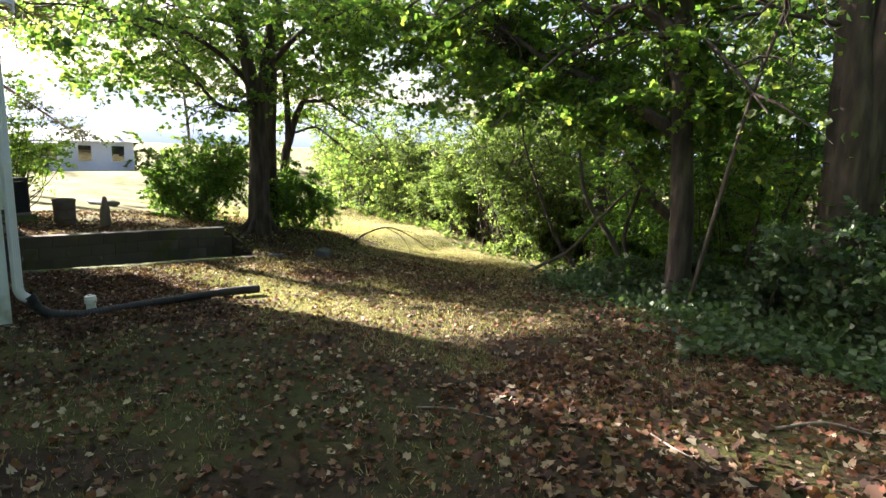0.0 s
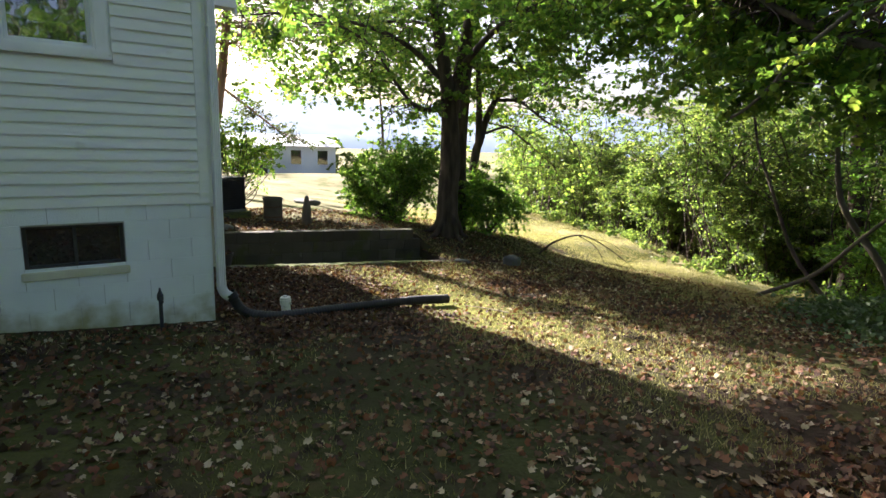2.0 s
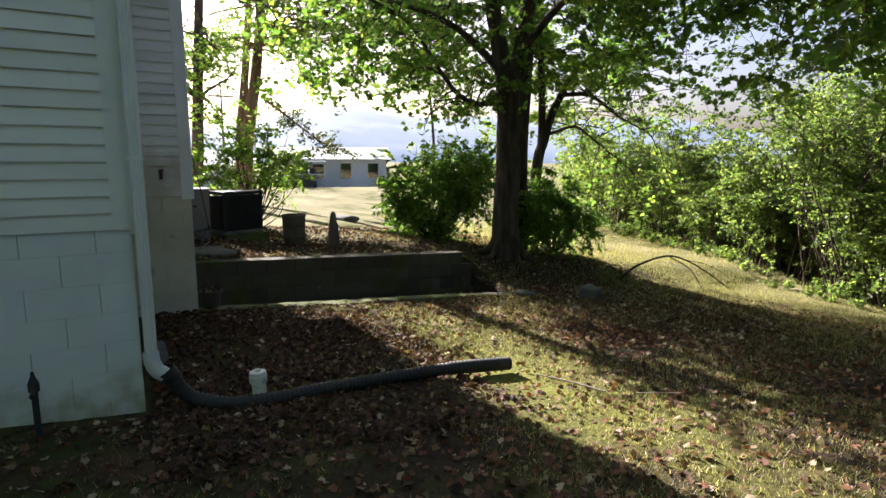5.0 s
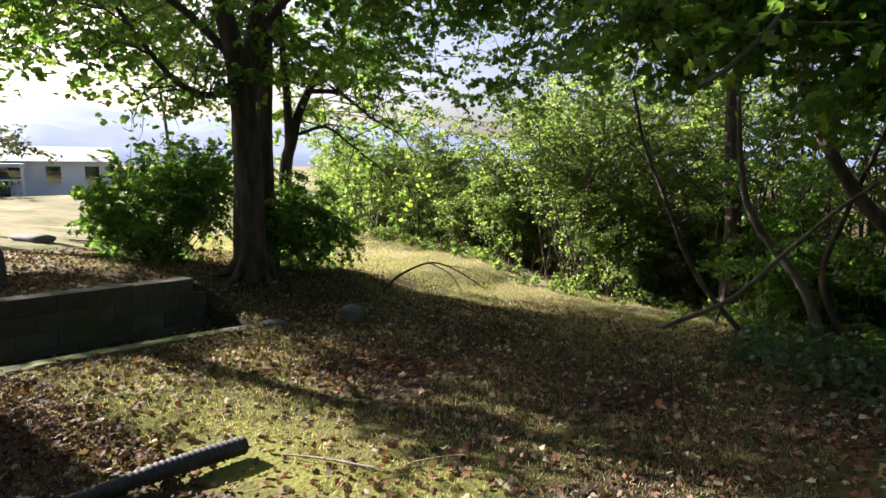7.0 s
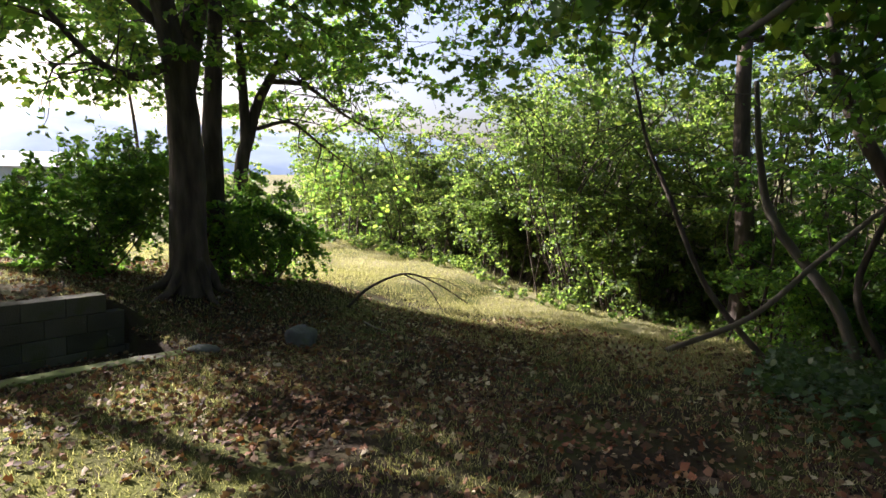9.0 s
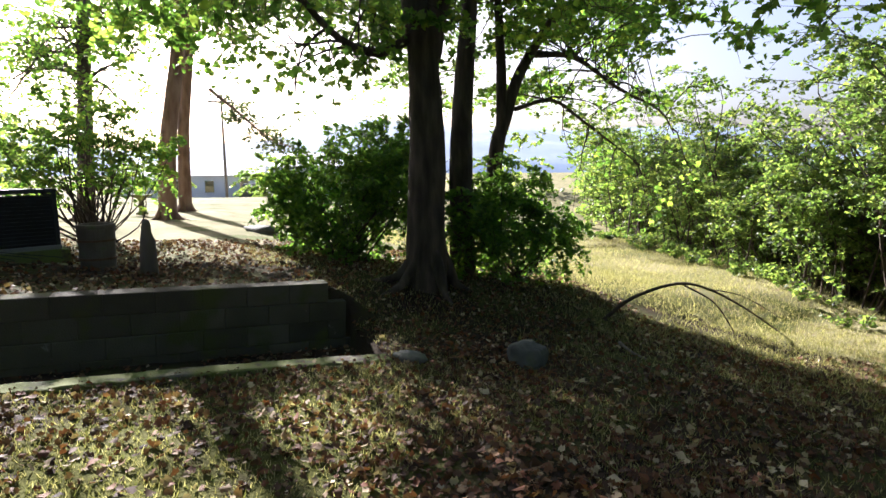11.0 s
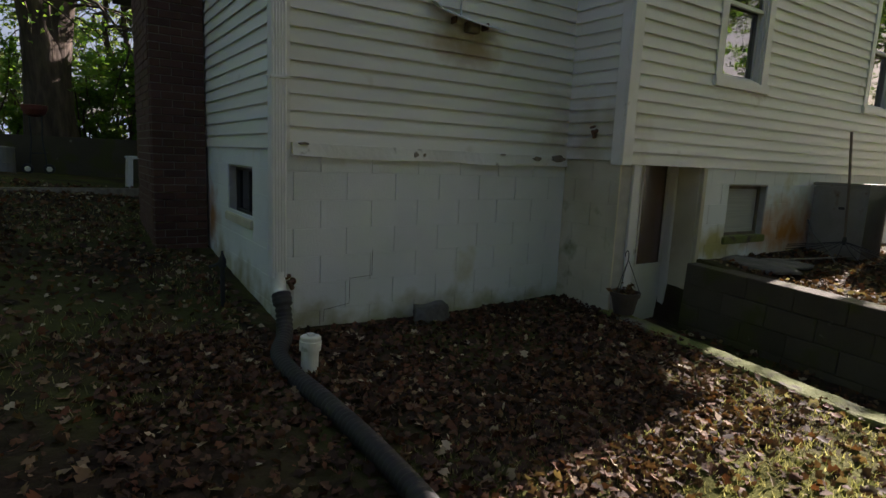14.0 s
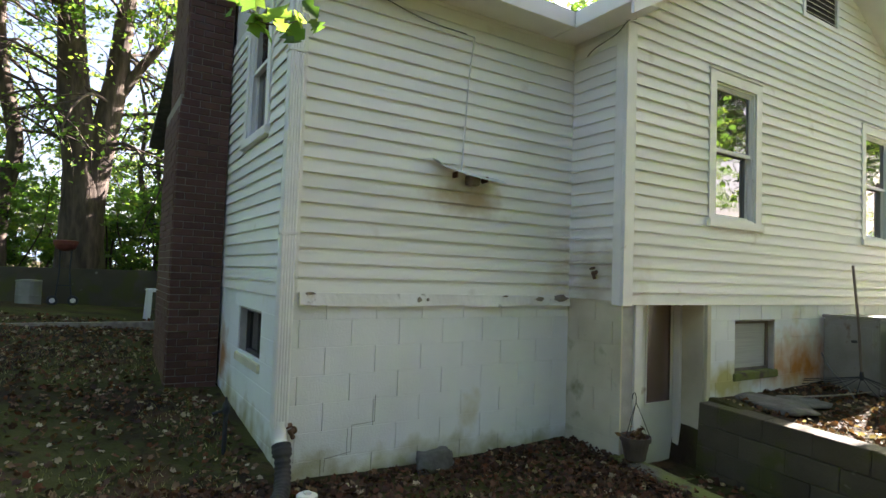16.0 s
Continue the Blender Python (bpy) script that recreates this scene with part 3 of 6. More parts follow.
def skirt_board():
    """The old skirt board under the siding: uneven foot, peeling paint."""
    bm = bmesh.new()
    n = 40
    rng = random.Random(5)
    for k in range(n + 1):
        x = XW + 0.02 + (-0.04 - XW - 0.02) * k / n
        low = 1.248 + 0.006 * math.sin(k * 0.35) + rng.uniform(-0.004, 0.004)
        tilt = 0.012 + 0.01 * math.sin(k * 0.5 + 1)
        for y, z in ((0.004, low), (0.026 + tilt, low), (0.030, 1.345), (0.004, 1.348)):
            bm.verts.new((x, y, z))
    v = bm.verts[:]
    for k in range(n):
        for j in range(4):
            bm.faces.new((v[4 * k + j], v[4 * k + (j + 1) % 4], v[4 * k + 4 + (j + 1) % 4], v[4 * k + 4 + j]))
    bm.faces.new(v[:4])
    bm.faces.new(v[-4:][::-1])
    ob = part("trim_skirt", bm, PEELING)
    return tagged(ob, "warped white skirt board with flaking paint", "trim", kind="structure")


skirt_board()


def rot_patch(x, z, w, h, seed):
    bm = bmesh.new()
    rng = random.Random(seed)
    ring = [bm.verts.new((x + w * math.cos(a) * rng.uniform(0.6, 1.1), 0.048, z + h * math.sin(a) * rng.uniform(0.6, 1.1))) for a in [i * 0.6283 for i in range(10)]]
    f = bm.faces.new(ring)
    g = bmesh.ops.extrude_face_region(bm, geom=[f])
    bmesh.ops.translate(bm, vec=(0, -0.02, 0), verts=[q for q in g["geom"] if isinstance(q, bmesh.types.BMVert)])
    ob = part("trim_rot", bm, DEADWOOD)
    return tagged(ob, "rotted bare wood where the paint is gone", "trim", kind="structure")


for q in ((-2.56, 1.325, 0.10, 0.035, 1), (-2.30, 1.315, 0.05, 0.022, 2), (-1.02, 1.30, 0.022, 0.024, 3), (-1.10, 1.30, 0.012, 0.014, 4), (-1.9, 1.335, 0.03, 0.008, 6), (-0.12, 1.34, 0.05, 0.012, 7)):
    rot_patch(*q)

def wall_crack():
    t = Tubes()
    t.add(np.array([(-0.682, 0.007, 0.565), (-0.681, 0.007, 0.50), (-0.680, 0.007, 0.362), (-0.60, 0.007, 0.358), (-0.494, 0.007, 0.352), (-0.493, 0.007, 0.25), (-0.492, 0.007, 0.158), (-0.40, 0.007, 0.145), (-0.29, 0.007, 0.13), (-0.285, 0.007, 0.04)]), 0.0018, 5)
    return tagged(new("trim_crack", t.mesh("trim_crack", DARKFRAME)), "stepped dark crack along the block joints", "crack", kind="structure")


wall_crack()

# roofs with soffits and fascias
def roof_plate(name, corners, thick, mat, label, category="roof"):
    bm = bmesh.new()
    top = [bm.verts.new(c) for c in corners]
    low = [bm.verts.new((c[0], c[1], c[2] - thick)) for c in corners]
    k = len(corners)
    bm.faces.new(top)
    bm.faces.new(low[::-1])
    for i in range(k):
        bm.faces.new((top[i], low[i], low[(i + 1) % k], top[(i + 1) % k]))
    ob = part(name, bm, mat)
    return tagged(ob, label, category, kind="structure")


OV = 0.35
ez = EAVE_Z - SLOPE * OV
roof_plate("roof_main_east", [(XW + OV, YC + OV, ez + 0.1), (XR, YC + OV, RIDGE_Z + 0.1), (XR, DEEP - OV, RIDGE_Z + 0.1), (XW + OV, DEEP - OV, ez + 0.1)], 0.10, SHINGLE, "dark shingled roof slope of the main house")
roof_plate("roof_main_west", [(XR, YC + OV, RIDGE_Z + 0.1), (-9.25 - OV, YC + OV, ez + 0.1), (-9.25 - OV, DEEP - OV, ez + 0.1), (XR, DEEP - OV, RIDGE_Z + 0.1)], 0.10, SHINGLE, "dark shingled roof slope of the main house")
roof_plate("roof_wing_north", [(OV, OV, 3.92), (XW - 1.0, OV, 3.92), (XW - 1.0, -3.2, 5.3), (OV, -3.2, 5.3)], 0.08, SHINGLE, "dark shingled roof slope of the wing")
roof_plate("roof_wing_south", [(OV, -3.2, 5.3), (XW - 1.0, -3.2, 5.3), (XW - 1.0, DEEP - OV, 3.92), (OV, DEEP - OV, 3.92)], 0.08, SHINGLE, "dark shingled roof slope of the wing")
roof_plate("wall_east_peak", [(-0.004, -0.1, 3.88), (-0.15, -0.1, 3.88), (-0.15, -3.2, 5.2), (-0.004, -3.2, 5.2), (-0.004, DEEP, 3.88)], 0.05, SIDING, "white gable peak of the wing", "wall")
trim_board("trim_soffit_wing", XW + OV - 0.02, OV, -0.004, OV - 0.02, 3.79, 3.81, "white soffit under the wing's eave")
trim_board("trim_fascia_wing", XW + OV - 0.02, OV, OV - 0.018, OV + 0.006, 3.77, 3.915, "white fascia board along the wing's eave")
trim_board("trim_soffit_main", XW + 0.03, XW + OV - 0.02, -0.002, YC + OV, 3.785, 3.80, "white soffit under the main eave")
trim_board("trim_fascia_main", XW + OV - 0.018, XW + OV + 0.006, OV + 0.01, YC + OV, 3.765, 3.91, "white fascia board along the main eave")


def rake(x_low, name):
    bm = bmesh.new()
    for y in (YC + OV - 0.02, YC + OV + 0.008):
        for p in ((x_low, y, ez + 0.02), (XR, y, RIDGE_Z + 0.02), (XR, y, RIDGE_Z - 0.14), (x_low, y, ez - 0.14)):
            bm.verts.new(p)
    v = bm.verts[:]
    for q in ((0, 1, 2, 3), (7, 6, 5, 4), (0, 4, 5, 1), (1, 5, 6, 2), (2, 6, 7, 3), (3, 7, 4, 0)):
        bm.faces.new([v[i] for i in q])
    return tagged(part(name, bm, TRIM), "white rake board along the gable's edge", "trim", kind="structure")


rake(-9.25 - OV, "trim_rake_west")
rake(XW + OV, "trim_rake_east")
roof_plate("trim_soffit_rake_west", [(-9.25 - OV, YC, ez - 0.01), (-9.25 - OV, YC + OV - 0.02, ez - 0.01), (XR, YC + OV - 0.02, RIDGE_Z - 0.01), (XR, YC, RIDGE_Z - 0.01)], 0.02, TRIM, "white soffit under the gable's edge", "trim")
roof_plate("trim_soffit_rake_east", [(XW + OV - 0.02, YC + 0.04, ez - 0.01), (XW + OV - 0.02, YC + OV - 0.02, ez - 0.01), (XR, YC + OV - 0.02, RIDGE_Z - 0.01), (XR, YC + 0.04, RIDGE_Z - 0.01)], 0.02, TRIM, "white soffit under the gable's edge", "trim")
trim_board("trim_soffit_far", -9.25 - OV, -9.25, YC - 1.2, YC + 0.0, 3.70, 3.72, "white soffit at the far eave")


# windows
def ring(name, u0, u1, w0, w1, t, d0, d1, mat, parent, bevel=0.003):
    """Four mitre-free bars of a frame in the local x-z plane, from d0 to d1 along y, as one mesh."""
    bm = bmesh.new()
    box(u0, u1, d0, d1, w1 - t, w1, bm=bm)
    box(u0, u1, d0, d1, w0, w0 + t, bm=bm)
    box(u0, u0 + t, d0, d1, w0 + t, w1 - t, bm=bm)
    box(u1 - t, u1, d0, d1, w0 + t, w1 - t, bm=bm)
    return part(name, bm, mat, parent)


def sash_window(name, m, w, h, label, blind=False):
    """A double-hung window; local x along the wall, y outwards, origin at the opening's low left corner."""
    win = thing(name, m, label, "window", kind="structure")
    bm = bmesh.new()
    t = 0.105
    box(-t, w + t, 0.0, 0.030, h, h + t, bm=bm)
    box(-t, 0.0, 0.0, 0.030, -0.02, h, bm=bm)
    box(w, w + t, 0.0, 0.030, -0.02, h, bm=bm)
    part("window_casing", bm, TRIM, win)
    part("window_sill", box(-t - 0.02, w + t + 0.02, -0.05, 0.055, -0.105, -0.022, 0.006), TRIM, win)
    part("window_head_cap", box(-t - 0.01, w + t + 0.01, 0.0, 0.042, h + t + 0.001, h + t + 0.022, 0.004), TRIM, win)
    ring("window_frame", 0.0, w, -0.02, h, 0.022, -0.10, 0.008, TRIM, win)
    up = ring("upper_sash", 0.022, w - 0.022, h * 0.49, h - 0.022, 0.035, -0.045, -0.015, TRIM, win)
    lo = ring("lower_sash", 0.022, w - 0.022, 0.003, h * 0.52, 0.035, -0.080, -0.050, TRIM, win)
    ring("storm_frame", 0.024, w - 0.024, 0.0, h - 0.024, 0.014, -0.013, -0.004, ALU, win)
    part("pane", box(0.055, w - 0.055, -0.034, -0.030, h * 0.49 + 0.034, h - 0.055), GLASS, up)
    part("pane", box(0.055, w - 0.055, -0.068, -0.064, 0.036, h * 0.52 - 0.033), GLASS, lo)
    return win


sash_window("window_gable_near", pose(-4.72, YC, 2.18), 0.72, 1.37, "white double-hung window with reflections of trees")
sash_window("window_gable_far", pose(-8.02, YC, 2.18), 0.72, 1.37, "white double-hung window with bright reflections")
sash_window("window_east_upper", pose(0, -0.93, 2.75, 0, 0, -90), 0.69, 1.25, "white double-hung window with dark panes")


def basement_window(name, m, w, h, label, panes=2, blind=False):
    win = thing(name, m, label, "window", kind="structure")
    ring("window_frame", 0.0, w, 0.0, h, 0.032, -0.12, -0.07, DARKFRAME if not blind else WOODGREY, win)
    part("window_sill", box(-0.03, w + 0.03, -0.12, 0.03, -0.075, 0.002, 0.008), CONCRETE if blind else GRIME, win)
    if panes == 2:
        part("mullion", box(w / 2 - 0.014, w / 2 + 0.014, -0.115, -0.075, 0.033, h - 0.033), DARKFRAME, win)
        for a, b in ((0.033, w / 2 - 0.015), (w / 2 + 0.015, w - 0.033)):
            part("pane", box(a, b, -0.10, -0.096, 0.033, h - 0.033), GLASS, win)
    else:
        part("shutter_panel", box(0.033, w - 0.033, -0.105, -0.09, 0.033, h - 0.033), BLIND, win)
    return win


basement_window("window_east_basement", pose(0, -0.81, 0.71, 0, 0, -90), 0.81, 0.42, "dark two-paned basement window in the block wall")
basement_window("window_gable_basement", pose(-5.16, YC, 0.60), 0.76, 0.53, "small basement window closed with a pale panel", panes=1, blind=True)


def gable_vent():
    v = thing("gable_vent", pose(-6.50, YC, 4.72), "white louvred attic vent with dark gaps", "vent")
    ring("frame", -0.04, 0.82, -0.04, 0.47, 0.05, 0.0, 0.035, TRIM, v)
    part("backing", box(0.011, 0.769, 0.0, 0.004, 0.011, 0.419), METALDARK, v)
    for k in range(6):
        bm = box(0.011, 0.769, -0.002, 0.002, -0.020, 0.020)
        bmesh.ops.transform(bm, matrix=pose(0, 0.018, 0.05 + k * 0.065, 48), verts=bm.verts)
        part("slat", bm, TRIM, v)
    return v


gable_vent()


def basement_door():
    d = thing("door_basement", pose(-3.90, 0.30, -0.32), "white half-glazed basement door in a recess, dark panel above", "door", kind="structure")
    bm = bmesh.new()
    box(0.02, 0.92, -0.02, 0.02, 0.0, 0.62, bm=bm)
    box(0.02, 0.06, -0.02, 0.02, 0.62, 1.98, bm=bm)
    box(0.46, 0.92, -0.02, 0.02, 0.62, 1.98, bm=bm)
    leaf = part("door_leaf", bm, DOORPAINT, d)
    part("glass_panel", box(0.061, 0.459, -0.008, 0.006, 0.62, 1.98), DOORGLASS, leaf, "dark red-brown glazing")
    ring("glazing_bead", 0.055, 0.465, 0.615, 1.985, 0.02, 0.016, 0.028, DOORPAINT, leaf)
    part("panel", box(0.16, 0.70, 0.019, 0.027, 0.09, 0.52, 0.004), DOORPAINT, leaf)
    part("door_handle", lathe([(0.012, 0), (0.012, 0.03), (0.028, 0.04), (0.030, 0.06), (0.018, 0.072), (0.004, 0.076)], 14, m=pose(0.80, 0.02, 0.58, -90, 0, 0)), RUST, leaf, "tarnished round knob")
    part("latch", box(0.78, 0.82, 0.019, 0.05, 0.98, 1.08, 0.004), METALDARK, leaf)
    return d


basement_door()
trim_board("door_jamb_near", -2.96, -2.862, 0.20, YC + 0.012, -0.5, ZS - 0.002, "white-painted door jamb boards", DOORPAINT)
trim_board("door_jamb_far", -3.985, -3.925, 0.20, YC + 0.010, -0.5, ZS - 0.002, "grey weathered door jamb boards", GRIME)
trim_board("door_lining_far", -3.924, -3.90, 0.32, YC - 0.02, -0.5, ZS - 0.002, "beige weathered jamb lining", GRIME)
trim_board("door_lining_post", -3.90, -3.86, 0.325, 0.40, -0.5, ZS - 0.002, "pale door stop", DOORPAINT)
trim_board("door_recess_back", -4.0, -2.87, 0.10, 0.20, -1.0, ZS + 0.2, "dark back of the door recess", MORTAR)
trim_board("door_recess_head", -4.0, -2.87, 0.20, YC - 0.03, ZS + 0.002, ZS + 0.06, "head of the door recess", TRIM)
trim_board("door_sill", -3.92, -2.87, 0.20, 0.75, -0.60, -0.30, "concrete door sill", CONCRETE)


# ---- block wall, curb, chimney ----
def retaining_wall():
    """Dry-grey block wall along the sunken walk; it leans a little and steps down at its end."""
    w = thing("retaining_wall", pose(-3.80, 0.66, 0.372, -2.6, 0, 0), "dark mossy concrete block retaining wall beside the sunken walk", "retaining wall", kind="structure")
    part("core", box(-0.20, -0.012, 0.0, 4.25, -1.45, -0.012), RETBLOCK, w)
    rng = random.Random(21)
    cache = {}
    for c in range(7):
        z = -0.2032 * (c + 1)
        u = 0.0 if c % 2 else -0.2032
        end = 4.27 + (0.19 if c >= 1 else 0) + (0.10 if c >= 3 else 0)
        while u < end - 0.03:
            a, b = max(u, 0), min(u + 0.4064, end)
            u += 0.4064
            if b - a < 0.04:
                continue
            key = round(b - a, 3)
            if key not in cache:
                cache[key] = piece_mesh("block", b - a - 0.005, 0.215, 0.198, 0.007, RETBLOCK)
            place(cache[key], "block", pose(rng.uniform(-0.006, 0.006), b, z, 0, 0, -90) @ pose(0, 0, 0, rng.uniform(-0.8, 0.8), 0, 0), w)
    return w


retaining_wall()


def rough_slab(name, x0, x1, y0, y1, ztop, depth, step, amp, mat, label, category, kind="structure"):
    """A poured strip with a worn, uneven top that follows the ground."""
    bm = bmesh.new()
    rng = random.Random(31)
    n = max(2, int((y1 - y0) / step))
    for k in range(n + 1):
        y = y0 + (y1 - y0) * k / n
        a, b = x0 + rng.uniform(-amp, amp), x1 + rng.uniform(-amp, amp)
        z = ztop(y)
        for p in ((a, z - depth), (a, z - amp * 1.5), (a + 0.015, z + rng.uniform(-amp, amp)), (b - 0.015, z + rng.uniform(-amp, amp)), (b, z - amp * 1.5), (b, z - depth)):
            bm.verts.new((p[0], y, p[1]))
    v = bm.verts[:]
    for k in range(n):
        for j in range(6):
            bm.faces.new((v[6 * k + j], v[6 * k + (j + 1) % 6], v[6 * k + 6 + (j + 1) % 6], v[6 * k + 6 + j]))
    bm.faces.new(v[:6])
    bm.faces.new(v[-6:][::-1])
    return tagged(part(name, bm, mat), label, category, kind=kind)


rough_slab("curb", -2.80, -2.60, 0.62, 5.17, lambda y: gz(-2.4, y) + 0.030 + 0.006 * math.sin(y * 2.1), 0.5, 0.09, 0.006, CONCRETE, "mossy concrete curb edging the sunken walk", "curb")


def chimney():
    x1, y1, wy = 0.54, -2.42, 1.25
    ch = thing("chimney", pose(0, 0, 0), "weathered dark red brick chimney against the house", "chimney", kind="structure")
    bm = box(0.03, x1 - 0.012, y1 - wy + 0.012, y1 - 0.012, -0.4, 3.3)
    box(0.03, x1 - 0.062, y1 - wy + 0.012, y1 - 0.012, 3.3, 6.4, bm=bm)
    part("core", bm, BRICKMORTAR, ch)
    rng = random.Random(8)
    cache = {}
    for c in range(72):
        z = 0.22 + c * 0.0762
        right = x1 if z < 3.1 else x1 - 0.05 * min(1.0, (z - 3.1) / 0.25)
        u = 0.035 - (0.1016 if c % 2 else 0.0)
        while u < right - 0.02:
            a, b = max(u, 0.035), min(u + 0.2032, right)
            u += 0.2032
            if b - a < 0.03:
                continue
            key = round(b - a, 3)
            if key not in cache:
                cache[key] = piece_mesh("brick", b - a - 0.010, 0.05, 0.066, 0.004, BRICK)
            place(cache[key], "brick", pose(a, y1 + rng.uniform(-0.004, 0.003), z, rng.uniform(-1, 1), 0, rng.uniform(-0.5, 0.5)), ch)
    bm = bmesh.new()
    for c in range(72):
        z = 0.22 + c * 0.0762
        right = x1 if z < 3.1 else x1 - 0.05 * min(1.0, (z - 3.1) / 0.25)
        u = y1 - wy - (0.1016 if c % 2 else 0)
        while u < y1 - 0.06:
            a, b = max(u, y1 - wy), min(u + 0.193, y1 - 0.055)
            u += 0.2032
            if b - a > 0.03:
                box(right - 0.05, right - 0.002 + rng.uniform(-0.003, 0.003), a, b, z, z + 0.066, bm=bm)
    tagged(part("brick_courses", bm, BRICK, ch), kind="stuff")
    return ch


chimney()


# ---- downspout, pipe, small things on the wall ----
def downspout():
    d = thing("downspout", pose(0.075, 0.062, 0), "white corrugated aluminium downspout at the house corner", "downspout")
    bm = bmesh.new()
    prof = []
    nx, ny, w, h = 5, 4, 0.050, 0.036
    for k in range(nx * 2 + 1):
        prof.append((-w + 2 * w * k / (nx * 2), h + (0.005 if k % 2 else 0)))
    for k in range(ny * 2 + 1):
        prof.append((w + (0.005 if k % 2 else 0), h - 2 * h * k / (ny * 2)))
    for k in range(nx * 2 + 1):
        prof.append((w - 2 * w * k / (nx * 2), -h))
    for k in range(ny * 2 + 1):
        prof.append((-w - (0.005 if k % 2 else 0), -h + 2 * h * k / (ny * 2)))
    rows = []
    for z, s in ((0.42, 1.0), (0.46, 1.0), (3.50, 1.0), (3.62, 1.0), (3.80, 1.0)):
        off = 0.0 if z < 3.55 else (z - 3.5) * 0.9
        rows.append([bm.verts.new((x * s, y * s + off, z)) for x, y in prof])
    for a, b in zip(rows, rows[1:]):
        for i in range(len(prof)):
            bm.faces.new((a[i], a[(i + 1) % len(prof)], b[(i + 1) % len(prof)], b[i]))
    part("pipe", bm, ALU, d)
    t = Tubes()
    e = spline([(0, 0, 0.46), (0, 0.004, 0.39), (0, 0.03, 0.325), (0, 0.075, 0.285), (0, 0.105, 0.265)], 5)
    t.add(e, 0.050 + 0.0035 * (np.arange(len(e)) % 2), 12)
    child(new("elbow", t.mesh("elbow", ALU)), d)
    for z in (1.75, 3.05):
        part("strap", box(-0.06, 0.06, -0.045, 0.046, z, z + 0.022, 0.003), ALU, d)
    return d


downspout()


def corrugated_pipe():
    p = thing("drain_pipe", pose(0, 0, 0), "black corrugated plastic drain pipe lying on the ground", "drain pipe")
    pts = [(0.075, 0.14, 0.315), (0.078, 0.185, 0.25), (0.085, 0.235, 0.15), (0.12, 0.34, 0.07), (0.22, 0.55, 0.035), (0.24, 0.85, 0.02), (0.20, 1.3, 0.0), (0.17, 1.85, -0.03), (0.19, 2.35, -0.045), (0.25, 2.95, -0.085)]
    c = spline(pts, 26)
    seg = np.linalg.norm(np.diff(c, axis=0), axis=1)
    s = np.concatenate([[0], np.cumsum(seg)])
    m = int(s[-1] / 0.012)
    u = np.linspace(0, s[-1], m)
    c = np.stack([np.interp(u, s, c[:, k]) for k in range(3)], axis=1)
    r = 0.052 + 0.004 * np.sign(np.sin(u * 2 * np.pi / 0.036))
    r = np.where(u < 0.08, r + 0.012, r)
    r = np.where(u > s[-1] - 0.62, r + 0.006, r)
    t = Tubes()
    t.add(c, r, 14)
    body = new("pipe", t.mesh("pipe", BLACKPLASTIC))
    child(body, p)
    bore = lathe([(0.046, 0), (0.046, 0.004)], 14, m=look(tuple(c[-1]), tuple(2 * c[-1] - c[-2])))
    part("bore", bore, METALDARK, p)
    return p


corrugated_pipe()


def pvc_cleanout():
    p = thing("cleanout_pipe", pose(0.105, 0.76, gz(0.105, 0.76), 2, -3, 0), "white pvc cleanout standpipe with a screw cap", "pipe")
    part("riser", lathe([(0.052, -0.1), (0.052, 0.13), (0.064, 0.131), (0.066, 0.185), (0.062, 0.188)], 22), PVC, p)
    cap = part("cap", lathe([(0.061, 0.189), (0.062, 0.210), (0.055, 0.216)], 22), PVC, p)
    part("square_nut", box(-0.02, 0.02, -0.02, 0.02, 0.216, 0.232, 0.003), PVC, cap)
    return p


pvc_cleanout()


def hose_bib(name, m, label):
    b = thing(name, m, label, "faucet")
    part("flange", lathe([(0.028, 0.0), (0.028, 0.008), (0.018, 0.012), (0.014, 0.06)], 14, m=pose(0, 0, 0, -90, 0, 0)), RUST, b)
    part("spout", lathe([(0.016, 0), (0.014, 0.05), (0.017, 0.052), (0.017, 0.07)], 12, m=pose(0, 0.06, 0.01, 150, 0, 0)), RUST, b)
    part("wheel", lathe([(0.004, 0), (0.028, 0.002), (0.028, 0.012), (0.004, 0.014)], 12, m=pose(0, 0.055, 0.035, -25, 0, 0)), RUST, b)
    return b


hose_bib("hose_faucet", pose(-0.05, 0.012, 0.37, 0, 14, -48), "rusty hose faucet low on the block wall")
hose_bib("vent_stub", pose(XW + 0.01, 0.36, 1.57, 0, 0, -90), "rusty pipe stub on the return wall")


def standpipe():
    s = thing("stand_pipe", pose(0.30, -0.57, gz(0.30, -0.57)), "dark iron hydrant pipe with a spout by the wall", "standpipe")
    part("riser", lathe([(0.018, -0.1), (0.018, 0.30), (0.03, 0.31), (0.03, 0.36), (0.012, 0.40), (0.008, 0.43)], 12), METALDARK, s)
    part("spout", lathe([(0.014, 0), (0.012, 0.06), (0.016, 0.065), (0.016, 0.08)], 10, m=pose(0.02, 0, 0.335, 0, 110, 0)), METALDARK, s)
    return s


standpipe()


